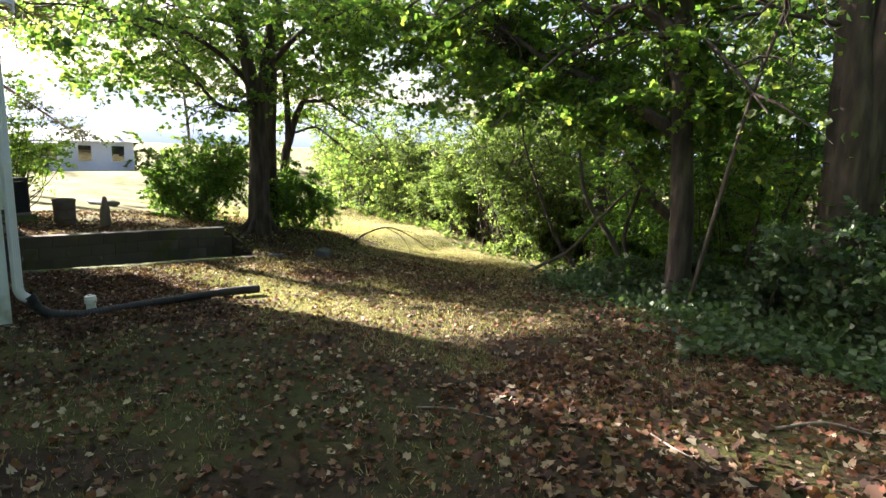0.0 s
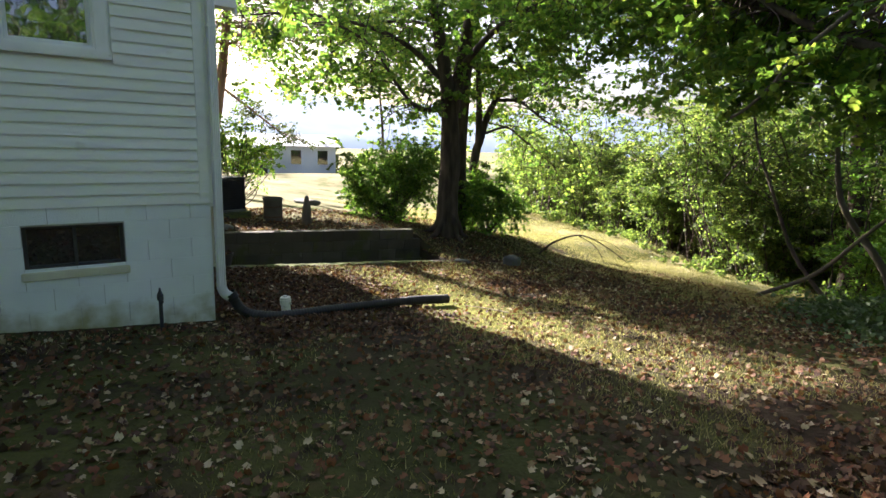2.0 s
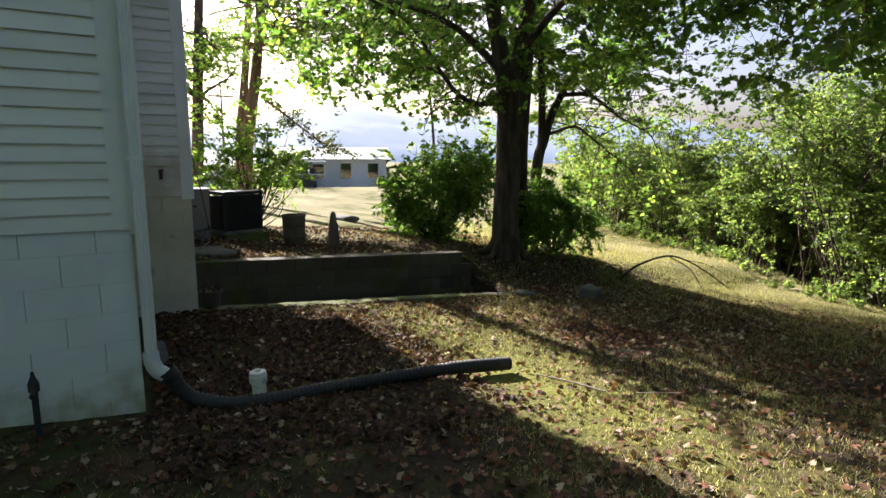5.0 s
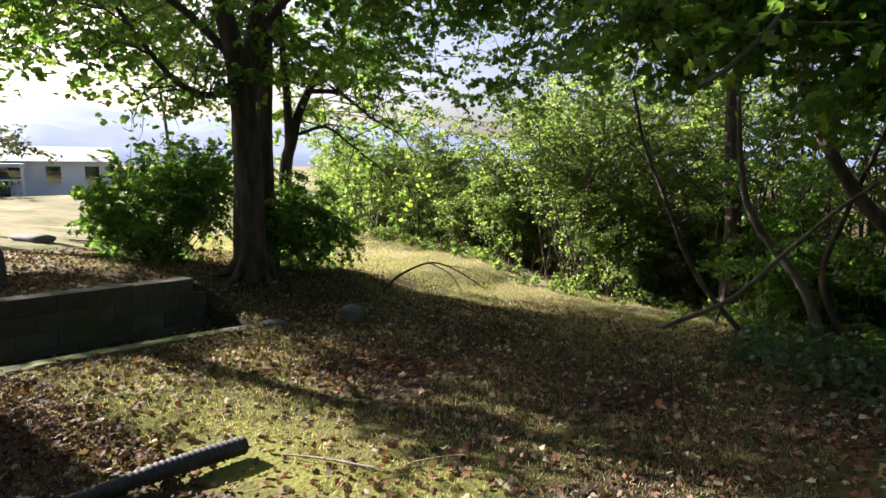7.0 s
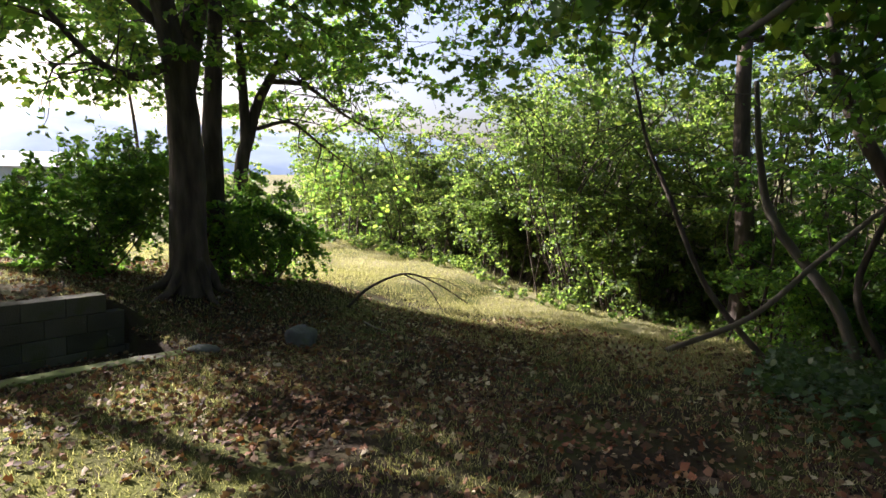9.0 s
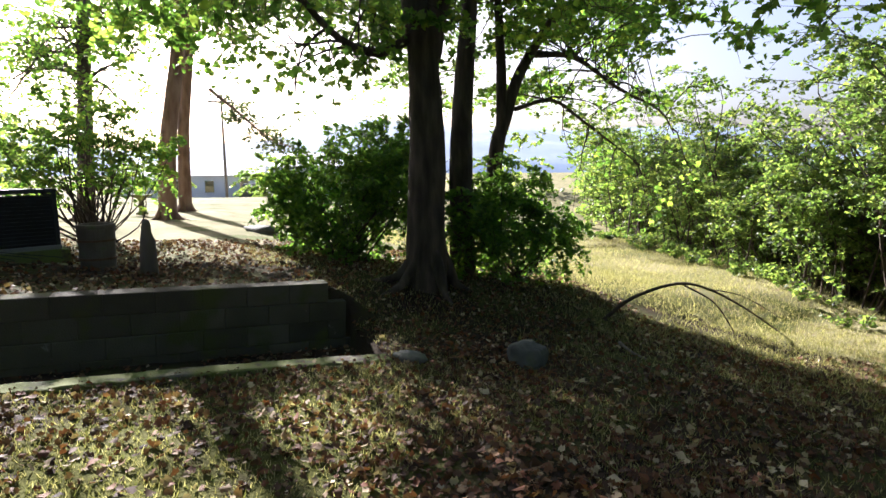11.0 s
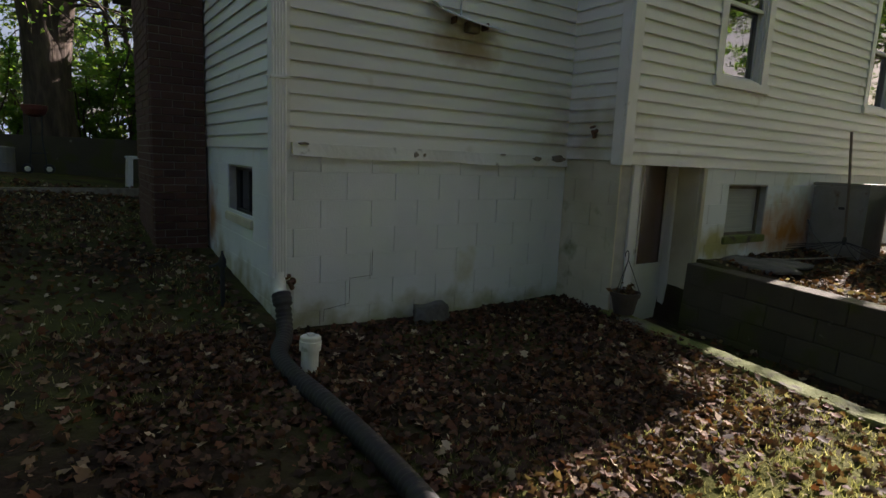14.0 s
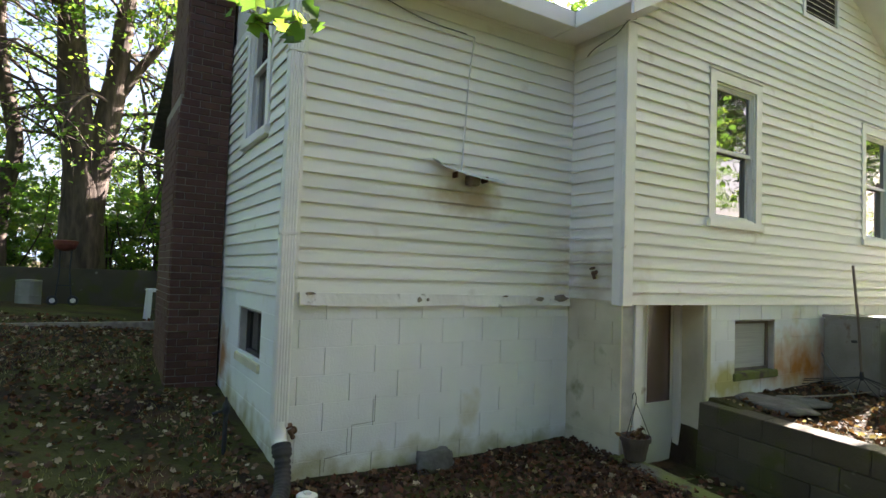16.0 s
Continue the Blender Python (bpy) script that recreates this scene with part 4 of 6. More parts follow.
def wall_shelf():
    """A bent scrap of sheet metal sheltering an outlet, with its cable up the wall."""
    s = thing("outlet_hood", pose(-1.45, 0.02, 2.36), "bent metal hood over an outlet on the siding", "hood")
    bm = bmesh.new()
    n = 16
    for k in range(n + 1):
        x = 0.34 - 0.68 * k / n
        dz = 0.055 - 0.075 * k / n - 0.018 * math.sin(k / n * math.pi) + (0.02 if k == 0 else 0)
        for y, z in ((0.0, dz + 0.030), (0.085, dz), (0.12, dz - 0.022), (0.12, dz - 0.026), (0.085, dz - 0.004), (0.0, dz + 0.026)):
            bm.verts.new((x, y, z))
    v = bm.verts[:]
    for k in range(n):
        for j in range(6):
            bm.faces.new((v[6 * k + j], v[6 * k + (j + 1) % 6], v[6 * k + 6 + (j + 1) % 6], v[6 * k + 6 + j]))
    bm.faces.new(v[:6])
    bm.faces.new(v[-6:][::-1])
    part("hood_sheet", bm, SHEETMETAL, s)
    part("outlet_box", box(-0.10, 0.02, 0.0, 0.07, -0.085, -0.005, 0.008), WOODGREY, s, "brown weathered box")
    part("bracket", box(-0.17, -0.155, 0.0, 0.09, -0.05, 0.0, 0.003), RUST, s)
    part("bracket", box(0.13, 0.145, 0.0, 0.07, -0.04, 0.01, 0.003), RUST, s)
    t = Tubes()
    t.add(spline([(0.06, 0.012, 0.03), (0.035, 0.010, 0.4), (0.015, 0.012, 0.8), (-0.03, 0.010, 1.18), (-0.02, 0.010, 1.21), (0.06, 0.010, 1.21)], 8), 0.008, 6)
    child(new("conduit", t.mesh("conduit", ALU)), s)
    return s


wall_shelf()


def hanging_cable(name, pts, r, label):
    t = Tubes()
    t.add(spline(pts, 8), r, 5)
    return tagged(new(name, t.mesh(name, CABLE)), label, "cable")


hanging_cable("eave_cable", [(-0.25, 0.03, 3.76), (-0.6, 0.04, 3.66), (-1.0, 0.035, 3.585), (-1.42, 0.03, 3.575)], 0.005, "thin grey cable sagging along the siding under the eave")
hanging_cable("corner_wire", [(-2.62, 0.25, 3.60), (-2.5, 0.45, 3.58), (-2.55, 0.66, 3.66), (-2.62, 0.72, 3.77), (-2.75, 0.70, 3.83)], 0.006, "loose dark wire at the eave corner")


def plant_pot_hanging():
    p = thing("hanging_pot", pose(-2.72, 0.80, gz(-2.4, 0.80) + 0.055), "brown plastic hanging pot with wire hanger standing by the door", "plant pot")
    part("pot", lathe([(0.085, 0.0), (0.115, 0.15), (0.128, 0.152), (0.130, 0.19), (0.118, 0.19), (0.11, 0.15), (0.02, 0.14)], 22), PLANTPOT, p)
    for k in range(3):
        t = Tubes()
        a = k * 2.094
        t.add(spline([(0.12 * math.cos(a), 0.12 * math.sin(a), 0.19), (0.05 * math.cos(a), 0.05 * math.sin(a), 0.36), (0.0, 0.0, 0.47)], 4), 0.003, 5)
        child(new("wire", t.mesh("wire", METALDARK)), p)
    t = Tubes()
    t.add(spline([(0, 0, 0.46), (0.0, 0, 0.52), (0.02, 0, 0.55), (0.045, 0, 0.53), (0.045, 0, 0.50)], 5), 0.004, 6)
    child(new("hook", t.mesh("hook", METALDARK)), p)
    rng = np.random.default_rng(77)
    c = rng.normal(size=(50, 3)) * (0.05, 0.05, 0.03) + (0, 0, 0.18)
    child(tagged(new("dry_plant", leaf_cloud("dry_plant", c, 0.06, LITTER, rng)), kind="stuff"), p)
    return p


plant_pot_hanging()


# ---- the upper yard ----
def barrel_planter():
    x, y = -6.0, 2.66
    p = thing("barrel_planter", pose(x, y, gz(x, y) - 0.01), "weathered grey-brown barrel planter with a rolled rim", "planter")
    part("body", lathe([(0.185, 0.0), (0.19, 0.02), (0.198, 0.28), (0.204, 0.50), (0.216, 0.51), (0.218, 0.545), (0.205, 0.55), (0.19, 0.545), (0.185, 0.48), (0.02, 0.47)], 28), POTCLAY, p)
    for z in (0.12, 0.34):
        part("hoop", lathe([(0.193, z), (0.200 + z * 0.02, z + 0.004), (0.201 + z * 0.02, z + 0.026), (0.195, z + 0.03)], 28), RUST, p)
    return p


barrel_planter()


def stone_post():
    x, y = -5.47, 3.22
    p = thing("stone_post", pose(x, y, gz(x, y) - 0.02, 1, 2, 20), "short dark weathered post with a pointed top", "post")
    bm = bmesh.new()
    rng = random.Random(4)
    rows = []
    for z, w in ((0, 0.125), (0.10, 0.122), (0.28, 0.115), (0.42, 0.098), (0.50, 0.07), (0.58, 0.06), (0.64, 0.045), (0.665, 0.015)):
        rows.append([bm.verts.new((w * math.cos(a) * rng.uniform(0.9, 1.08), w * 0.8 * math.sin(a) * rng.uniform(0.9, 1.08), z)) for a in [i * math.pi / 6 for i in range(12)]])
    for a, b in zip(rows, rows[1:]):
        for i in range(12):
            bm.faces.new((a[i], a[(i + 1) % 12], b[(i + 1) % 12], b[i]))
    bm.faces.new(rows[0][::-1])
    bm.faces.new(rows[-1])
    part("shaft", bm, WOODGREY, p, smooth=True)
    return p


stone_post()


def condenser():
    x0, y0, turn = -6.81, 1.30, 20
    z = 0.38
    p = thing("air_conditioner", pose(x0, y0, z, 0, 0, turn), "dark air-conditioning condenser unit on a pad", "air conditioner")
    w, d, h = 0.60, 0.76, 0.70
    for a in (0, w - 0.05):
        for b in (0, d - 0.05):
            part("corner_post", box(a, a + 0.05, b, b + 0.05, 0.051, h - 0.001, 0.004), METALDARK, p)
    part("core", box(0.04, w - 0.04, 0.04, d - 0.04, 0.02, h - 0.04), METALDARK, p)
    part("top_panel", box(-0.01, w + 0.01, -0.01, d + 0.01, h, h + 0.05, 0.012), METALDARK, p)
    part("base_pan", box(-0.01, w + 0.01, -0.01, d + 0.01, 0.0, 0.05, 0.008), METALGREY, p)
    for k in range(14):
        zz = 0.08 + k * 0.045
        bm = box(w - 0.03, w - 0.006, 0.05, d - 0.05, zz, zz + 0.012)
        box(0.05, w - 0.05, d - 0.03, d - 0.006, zz, zz + 0.012, bm=bm)
        part("louvre", bm, METALDARK, p)
    tagged(part("equipment_pad", box(-0.04, 0.68, -0.005, 0.84, -0.30, -0.001, 0.01), CONCRETE, at=pose(x0, y0, z, 0, 0, turn)), "concrete pad under the condenser", "pad")
    return p


condenser()


def grey_cabinet():
    x0, x1, y0, y1 = -6.72, -6.13, 0.70, 1.265
    zb = gz(-6.9, 1.0) - 0.02
    p = thing("metal_cabinet", pose(0, 0, 0), "grey weathered sheet-metal cabinet against the house", "cabinet")
    part("body", box(x0, x1, y0, y1, zb, 1.16, 0.015), METALGREY, p)
    part("lid", box(x0 - 0.015, x1 + 0.015, y0 - 0.01, y1 + 0.015, 1.162, 1.20, 0.01), METALGREY, p)
    part("front_panel", box(x1 + 0.0005, x1 + 0.012, y0 + 0.06, y1 - 0.06, zb + 0.1, 1.08, 0.003), METALGREY, p)
    part("handle", box(x1 + 0.012, x1 + 0.035, y0 + 0.30, y0 + 0.36, 0.9, 0.93, 0.005), METALDARK, p)
    return p


grey_cabinet()


def leaf_rake():
    z = gz(-5.86, 1.15)
    p = thing("leaf_rake", pose(-5.86, 1.15, z + 0.01), "leaf rake with a long handle leaning on the cabinet", "rake")
    t = Tubes()
    t.add(np.array([(0.0, 0.05, 0.22), (-0.10, -0.02, 0.8), (-0.21, -0.12, 1.42)]), 0.014, 8)
    child(new("handle", t.mesh("handle", WOODGREY)), p)
    for k in range(11):
        a = (k - 5) * 0.09
        t = Tubes()
        t.add(spline([(0.0, 0.05, 0.22), (0.05 + 0.02, 0.05 + a * 1.1, 0.12), (0.13, 0.05 + a * 2.4, 0.03), (0.11, 0.05 + a * 2.5, 0.004)], 3), 0.004, 5)
        child(new("tine", t.mesh("tine", METALDARK)), p)
    part("ferrule", lathe([(0.018, 0), (0.022, 0.05), (0.016, 0.09)], 10, m=pose(0.0, 0.05, 0.18)), METALDARK, p)
    return p


leaf_rake()
hanging_cable("garden_hose", [(-6.05, 0.72, 0.75), (-5.95, 0.85, 0.60), (-5.9, 1.05, 0.42), (-5.7, 1.2, gz(-5.7, 1.2) + 0.01)], 0.010, "pale hose drooping to the ground by the house")


def flat_stone(x, y, w, d, h, turn, label, seed):
    bm = bmesh.new()
    bmesh.ops.create_icosphere(bm, subdivisions=3, radius=1)
    rng = random.Random(seed)
    off = Vector((rng.random() * 9, rng.random() * 9, 0))
    for v in bm.verts:
        k = 1 + 0.35 * noise.noise(v.co * 1.3 + off) + 0.12 * noise.noise(v.co * 4 + off)
        v.co = Vector([math.copysign(abs(q) ** 0.7, q) for q in v.co])
        v.co = Vector((v.co.x * w * k, v.co.y * d * k, max(v.co.z, -0.5) * h * k))
    ob = part("stone", bm, STONE, smooth=True, at=pose(x, y, gz(x, y) + h * 0.35, 0, 0, turn))
    return tagged(ob, label, "stone")


flat_stone(-2.30, 6.40, 0.165, 0.135, 0.165, 35, "grey rounded field stone in the leaves", 1)
flat_stone(-2.62, 5.35, 0.16, 0.10, 0.05, 40, "flat pale stone at the curb's end", 2)
flat_stone(-1.15, 0.14, 0.16, 0.08, 0.11, 0, "grey broken block leaning by the wall", 3)
flat_stone(-4.45, 1.0, 0.42, 0.24, 0.045, 80, "flat grey paving stone by the house", 4)
flat_stone(-4.9, 1.05, 0.25, 0.22, 0.04, 10, "flat grey paving stone by the house", 6)
flat_stone(-10.4, 5.2, 0.45, 0.22, 0.10, 20, "low flat rock in the dry lawn", 7)


# ---- trees and shrubs ----
class Plant:
    """Grows limbs and gathers the places of leaves."""
    def __init__(self, seed):
        self.rng = np.random.default_rng(seed)
        self.limbs, self.twigs, self.leaves, self.fine = Tubes(), Tubes(), [], []

    def limb(self, pts, r0, r1, sides=9, rough=0.06, n=5):
        c = spline(pts, n)
        self.limbs.add(c, np.linspace(r0, r1, len(c)), sides, rough, self.rng)
        return c

    def branch(self, start, way, length, r, level, droop=0.15, leaves=14, leaf_spread=0.28):
        rng = self.rng
        way = np.asarray(way, dtype=float)
        way = way / np.linalg.norm(way)
        k = 6 if level else 5
        p, pts = np.asarray(start, dtype=float), [np.asarray(start, dtype=float)]
        for i in range(k):
            way = way + rng.normal(size=3) * 0.20 + np.array([0, 0, -droop * (i / k)])
            way = way / np.linalg.norm(way)
            p = p + way * length / k
            pts.append(p)
        pts = np.array(pts)
        (self.limbs if r > 0.035 else self.twigs).add(pts, np.linspace(r, max(r * 0.3, 0.003), k + 1), 6 if r > 0.035 else 4)
        if level == 0:
            n = rng.poisson(leaves)
            u = rng.uniform(0.15, 1.05, n) * k
            i = np.minimum(u.astype(int), k - 1)
            q = pts[i] + (pts[i + 1] - pts[i]) * (u - i)[:, None] + rng.normal(size=(n, 3)) * leaf_spread * (1, 1, 0.6)
            self.leaves.append(q)
            return
        kids = 3 + level
        for j in range(kids):
            u = (0.25 + 0.75 * (j + rng.uniform(0, 0.9)) / kids) * k
            i = min(int(u), k - 1)
            q = pts[i] + (pts[i + 1] - pts[i]) * (u - i)
            d = pts[i + 1] - pts[i]
            d = d / np.linalg.norm(d)
            side = rng.normal(size=3)
            side[2] = side[2] * 0.6
            self.branch(q, d * 0.7 + side * 0.75, length * rng.uniform(0.42, 0.62), r * 0.5, level - 1, droop, leaves, leaf_spread)

    def spray(self, start, way, length, n, width, droop=0.25):
        """A leafy twig: leaves to both sides in one hanging plane, thinning towards its tip."""
        rng = self.rng
        way = np.asarray(way, dtype=float)
        way = way / (np.linalg.norm(way) + 1e-9)
        side = np.cross(way, (0, 0, 1)) + rng.normal(size=3) * 0.22
        side = side / (np.linalg.norm(side) + 1e-9)
        u = rng.uniform(0.08, 1.0, n)
        w = rng.uniform(-1, 1, n) * width * (1.15 - 0.75 * u)
        q = start + way * (length * u)[:, None] + side * w[:, None] + rng.normal(size=(n, 3)) * 0.025
        q[:, 2] -= droop * length * u ** 2 + 0.10 * np.abs(w)
        self.leaves.append(q)
        tip = start + way * length
        tip[2] -= droop * length
        mid = start + way * length * 0.5
        mid[2] -= droop * length * 0.25
        self.fine.append((start, mid, tip))

    def canopy(self, x, y, z, clusters, per, roots, spread=0.34):
        """Leafy boughs through a stretch of air, with gaps between them; each hangs on a twig from the nearest of the roots."""
        rng = self.rng
        roots = np.vstack(roots)
        done = 0
        while done < clusters:
            q = np.array([rng.uniform(*x), rng.uniform(*y), rng.uniform(*z)])
            gap = math.sin(1.9 * q[0] + 0.7 * q[2] + 1.3) * math.sin(2.1 * q[1] + 0.4) + 0.8 * math.sin(3.1 * q[2] + 0.8 * q[0] - 0.6 * q[1])
            if gap < -0.35 + rng.normal() * 0.25:
                continue
            done += 1
            d = np.linalg.norm(roots - q, axis=1)
            s = roots[int(np.argmin(d + rng.uniform(0, 0.8, len(d))))]
            mid = (s + q) / 2 + np.array([0, 0, 0.18]) + rng.normal(size=3) * 0.12
            c = spline([s, mid, q], 4)
            self.twigs.add(c, np.linspace(0.013, 0.004, len(c)), 4)
            run = q - mid
            run[2] *= 0.4
            run = run / (np.linalg.norm(run) + 1e-9)
            for j in range(5):
                p0 = c[rng.integers(len(c) // 2, len(c))]
                out = run * 0.7 + rng.normal(size=3) * (0.7, 0.7, 0.18)
                self.spray(p0, out, spread * rng.uniform(1.2, 2.4), max(3, rng.poisson(per / 5)), spread * rng.uniform(0.45, 0.8))

    def finish(self, name, label, category, bark, leafmat, size, group="", lobed=False, trunk="trunk", up=0.35, base=(0, 0, 0)):
        ob = thing(name, pose(0, 0, 0), label, category, group)
        if self.limbs.n:
            stem = child(new(trunk, self.limbs.mesh(trunk, bark)), ob)
            if trunk == "stem_work":
                tagged(stem, kind="stuff")
        if self.fine:
            self.twigs.add_fine(np.array(self.fine), (0.006, 0.004, 0.002))
        if self.twigs.n:
            child(tagged(new("twigwork", self.twigs.mesh("twigwork", bark)), kind="stuff"), ob)
        if self.leaves:
            child(tagged(new("crown", leaf_cloud("crown", np.vstack(self.leaves), size, leafmat, self.rng, up=up, lobed=lobed)), kind="stuff"), ob)
        return ob


def flare(x, y, z, r, rng, t):
    """Root flares round a trunk's foot."""
    for k in range(6):
        a = k * 1.05 + rng.uniform(-0.3, 0.3)
        d = np.array([math.cos(a), math.sin(a), 0])
        p0, l = np.array([x, y, z]), r * rng.uniform(1.8, 3.0)
        e = p0 + d * l
        e[2] = gz(e[0], e[1]) - 0.03
        t.add(spline([p0 + d * r * 0.3 + (0, 0, r * 1.6), p0 + d * r * 0.95 + (0, 0, r * 0.45), (p0 + e) / 2 + d * r * 0.3 + (0, 0, 0.01), e], 4), np.linspace(r * 0.42, r * 0.10, 13), 7, 0.08, rng)


def main_maple():
    p = Plant(101)
    z0 = -0.25
    p.limb([(-4.75, 6.48, z0), (-4.77, 6.49, 0.6), (-4.75, 6.50, 1.8), (-4.78, 6.45, 2.9), (-4.80, 6.32, 3.6), (-4.85, 6.05, 5.0), (-4.9, 5.7, 8.0), (-4.9, 5.5, 11.0)], 0.285, 0.06, 14)
    p.limb([(-4.76, 6.50, 2.7), (-4.72, 6.66, 3.5), (-4.65, 6.85, 4.8), (-4.3, 7.0, 7.5), (-4.1, 7.2, 10.5)], 0.19, 0.05, 11)
    p.limb([(-5.50, 7.40, -0.5), (-5.58, 7.42, 1.4), (-5.62, 7.50, 2.7), (-5.66, 7.62, 4.0), (-5.8, 7.8, 7.0), (-6.0, 8.0, 10.0)], 0.20, 0.05, 11)
    p.limb([(-6.0, 8.15, -0.5), (-6.2, 8.37, 1.5), (-6.2, 8.56, 2.16), (-6.2, 8.86, 2.93), (-6.2, 9.6, 3.9), (-6.3, 10.5, 4.15), (-6.3, 11.5, 4.25)], 0.15, 0.035, 9)
    p.limb([(-6.2, 8.50, 2.0), (-6.25, 8.50, 3.0), (-6.3, 8.45, 4.2), (-6.5, 8.4, 7.0)], 0.10, 0.04, 8)
    flare(-4.75, 6.48, -0.06, 0.28, p.rng, p.limbs)
    droops = [
        ([(-4.75, 6.30, 2.95), (-4.72, 5.85, 2.72), (-4.68, 5.35, 2.85), (-4.6, 4.85, 3.3), (-4.4, 4.2, 3.9), (-4.0, 3.3, 4.1)], 0.065),
        ([(-6.2, 9.1, 3.2), (-6.2, 9.95, 3.22), (-6.15, 10.9, 2.75), (-6.1, 11.9, 2.38), (-6.1, 12.3, 1.95)], 0.055),
        ([(-6.2, 8.75, 2.3), (-6.2, 9.5, 2.48), (-6.15, 10.1, 2.16), (-6.1, 10.7, 1.8), (-6.0, 11.4, 1.35)], 0.040),
        ([(-4.8, 6.4, 3.3), (-5.2, 5.6, 4.1), (-5.6, 4.6, 4.5), (-6.0, 3.2, 4.6), (-6.4, 1.9, 4.4)], 0.075),
        ([(-4.7, 6.6, 3.6), (-3.6, 6.9, 4.5), (-2.2, 7.3, 4.9), (-0.8, 7.6, 4.8), (0.6, 7.9, 4.3)], 0.085),
        ([(-4.8, 6.2, 4.4), (-4.2, 5.2, 5.3), (-3.4, 4.4, 5.6), (-2.6, 3.9, 5.6)], 0.085),
        ([(-5.7, 7.6, 4.2), (-6.8, 7.2, 5.0), (-8.2, 6.6, 5.2), (-9.6, 6.0, 4.8)], 0.075),
        ([(-5.9, 8.0, 5.2), (-5.8, 9.6, 6.0), (-5.4, 11.3, 6.2), (-4.8, 12.8, 5.7)], 0.07),
        ([(-4.85, 5.9, 5.6), (-6.0, 5.2, 6.6), (-7.6, 4.6, 7.0), (-9.4, 4.2, 6.6)], 0.075),
        ([(-4.4, 7.0, 6.5), (-3.0, 8.0, 7.2), (-1.2, 9.0, 7.2), (0.6, 9.8, 6.6)], 0.07),
    ]
    rng = p.rng
    roots = []
    for pts, r in droops:
        c = p.limb(pts, r, 0.008, 7, n=4)
        roots.append(c[3:])
        for k in range(3, len(c), 2):
            d = c[min(k + 1, len(c) - 1)] - c[k - 1]
            d = d / np.linalg.norm(d)
            s = rng.normal(size=3) * (1, 1, 0.35)
            thin = pts[0][2] < 3.4
            p.branch(c[k], d * 0.6 + s * 0.7, rng.uniform(0.7, 1.3) if thin else rng.uniform(1.0, 1.7), 0.02, 1, 0.25, 9 if thin else 16, 0.20)
    roots.append(np.array([(-4.8, 6.35, 3.4), (-4.85, 6.1, 4.6), (-5.65, 7.6, 3.9), (-6.3, 8.45, 4.0), (-4.65, 6.8, 4.4)]))
    p.canopy((-9.2, -4.2), (2.9, 6.6), (2.9, 5.2), 54, 85, roots)
    p.canopy((-6.0, -1.0), (6.2, 9.6), (3.5, 5.4), 50, 90, roots)
    p.canopy((-8.5, -5.0), (8.0, 12.6), (2.7, 5.6), 60, 85, roots)
    p.canopy((-11.0, -5.5), (9.0, 13.5), (5.2, 8.6), 50, 75, roots)
    p.canopy((-4.5, 0.5), (3.4, 7.5), (4.4, 6.0), 40, 100, roots)
    p.canopy((-10.0, -6.0), (6.4, 8.6), (3.9, 6.4), 44, 75, roots)
    p.canopy((-7.0, -3.0), (8.6, 12.0), (4.6, 7.4), 60, 75, roots)
    p.canopy((-9.6, -6.6), (7.8, 11.2), (2.7, 4.3), 26, 75, roots)
    p.canopy((-3.6, 0.8), (7.6, 10.6), (2.9, 4.2), 30, 75, roots)
    p.canopy((-5.4, -4.2), (5.6, 7.4), (2.3, 3.4), 14, 30, roots, 0.25)
    for k in range(12):
        a, z = rng.uniform(0, 6.283), rng.uniform(5.6, 8.5)
        p.branch((-4.9 + rng.normal() * 0.4, 6.3 + rng.normal() * 0.7, z), (math.cos(a), math.sin(a), 0.35), rng.uniform(2.5, 4.0), 0.05, 2, 0.18, 16, 0.24)
    return p.finish("maple_tree", "multi-stemmed maple with dark trunks and thin green crown", "tree", BARK, MAPLE, 0.098, lobed=True, up=0.5)


main_maple()


def bushy(name, label, centres, seed, mat, size, count, stems=8, group="", bark=BARK, base=None, category="shrub", droop=0.35):
    """A shrub: thin stems from the ground and leaves thick near the outside of uneven lobes. centres: (x, y, z, rx, ry, rz)."""
    p = Plant(seed)
    rng = p.rng
    bx, by = base if base else (np.mean([c[0] for c in centres]), np.mean([c[1] for c in centres]))
    vol = np.array([c[3] * c[4] + c[4] * c[5] + c[3] * c[5] for c in centres])
    for c, v in zip(centres, vol / vol.sum()):
        n = int(count * v)
        r = np.array(c[3:])
        for k in range(max(8, n // 30)):
            d = rng.normal(size=3)
            d /= np.linalg.norm(d) + 1e-9
            start = np.array(c[:3]) + d * r * rng.uniform(0.15, 0.95)
            start[2] = max(start[2], gz(start[0], start[1]) + 0.10)
            p.spray(start, d * r + rng.normal(size=3) * 0.35 * r + (0, 0, 0.15), float(np.mean(r)) * rng.uniform(0.35, 0.75), 30, 0.16 * float(np.mean(r)) + 0.03, droop)
            q = p.leaves[-1]
            q[:, 2] = np.maximum(q[:, 2], ground_z(q[:, 0], q[:, 1]) + 0.03)
        for k in range(stems):
            t = c[:3] + rng.normal(size=3) * np.array(c[3:]) * 0.55
            sx, sy = bx + rng.normal() * 0.15 * c[3], by + rng.normal() * 0.15 * c[4]
            s = np.array([sx, sy, gz(sx, sy) - 0.05])
            mid = (s + t) / 2 + rng.normal(size=3) * 0.12
            p.twigs.add(spline([s, mid, t], 4), np.linspace(0.016, 0.004, 9), 5)
    return p.finish(name, label, category, bark, mat, size, group)


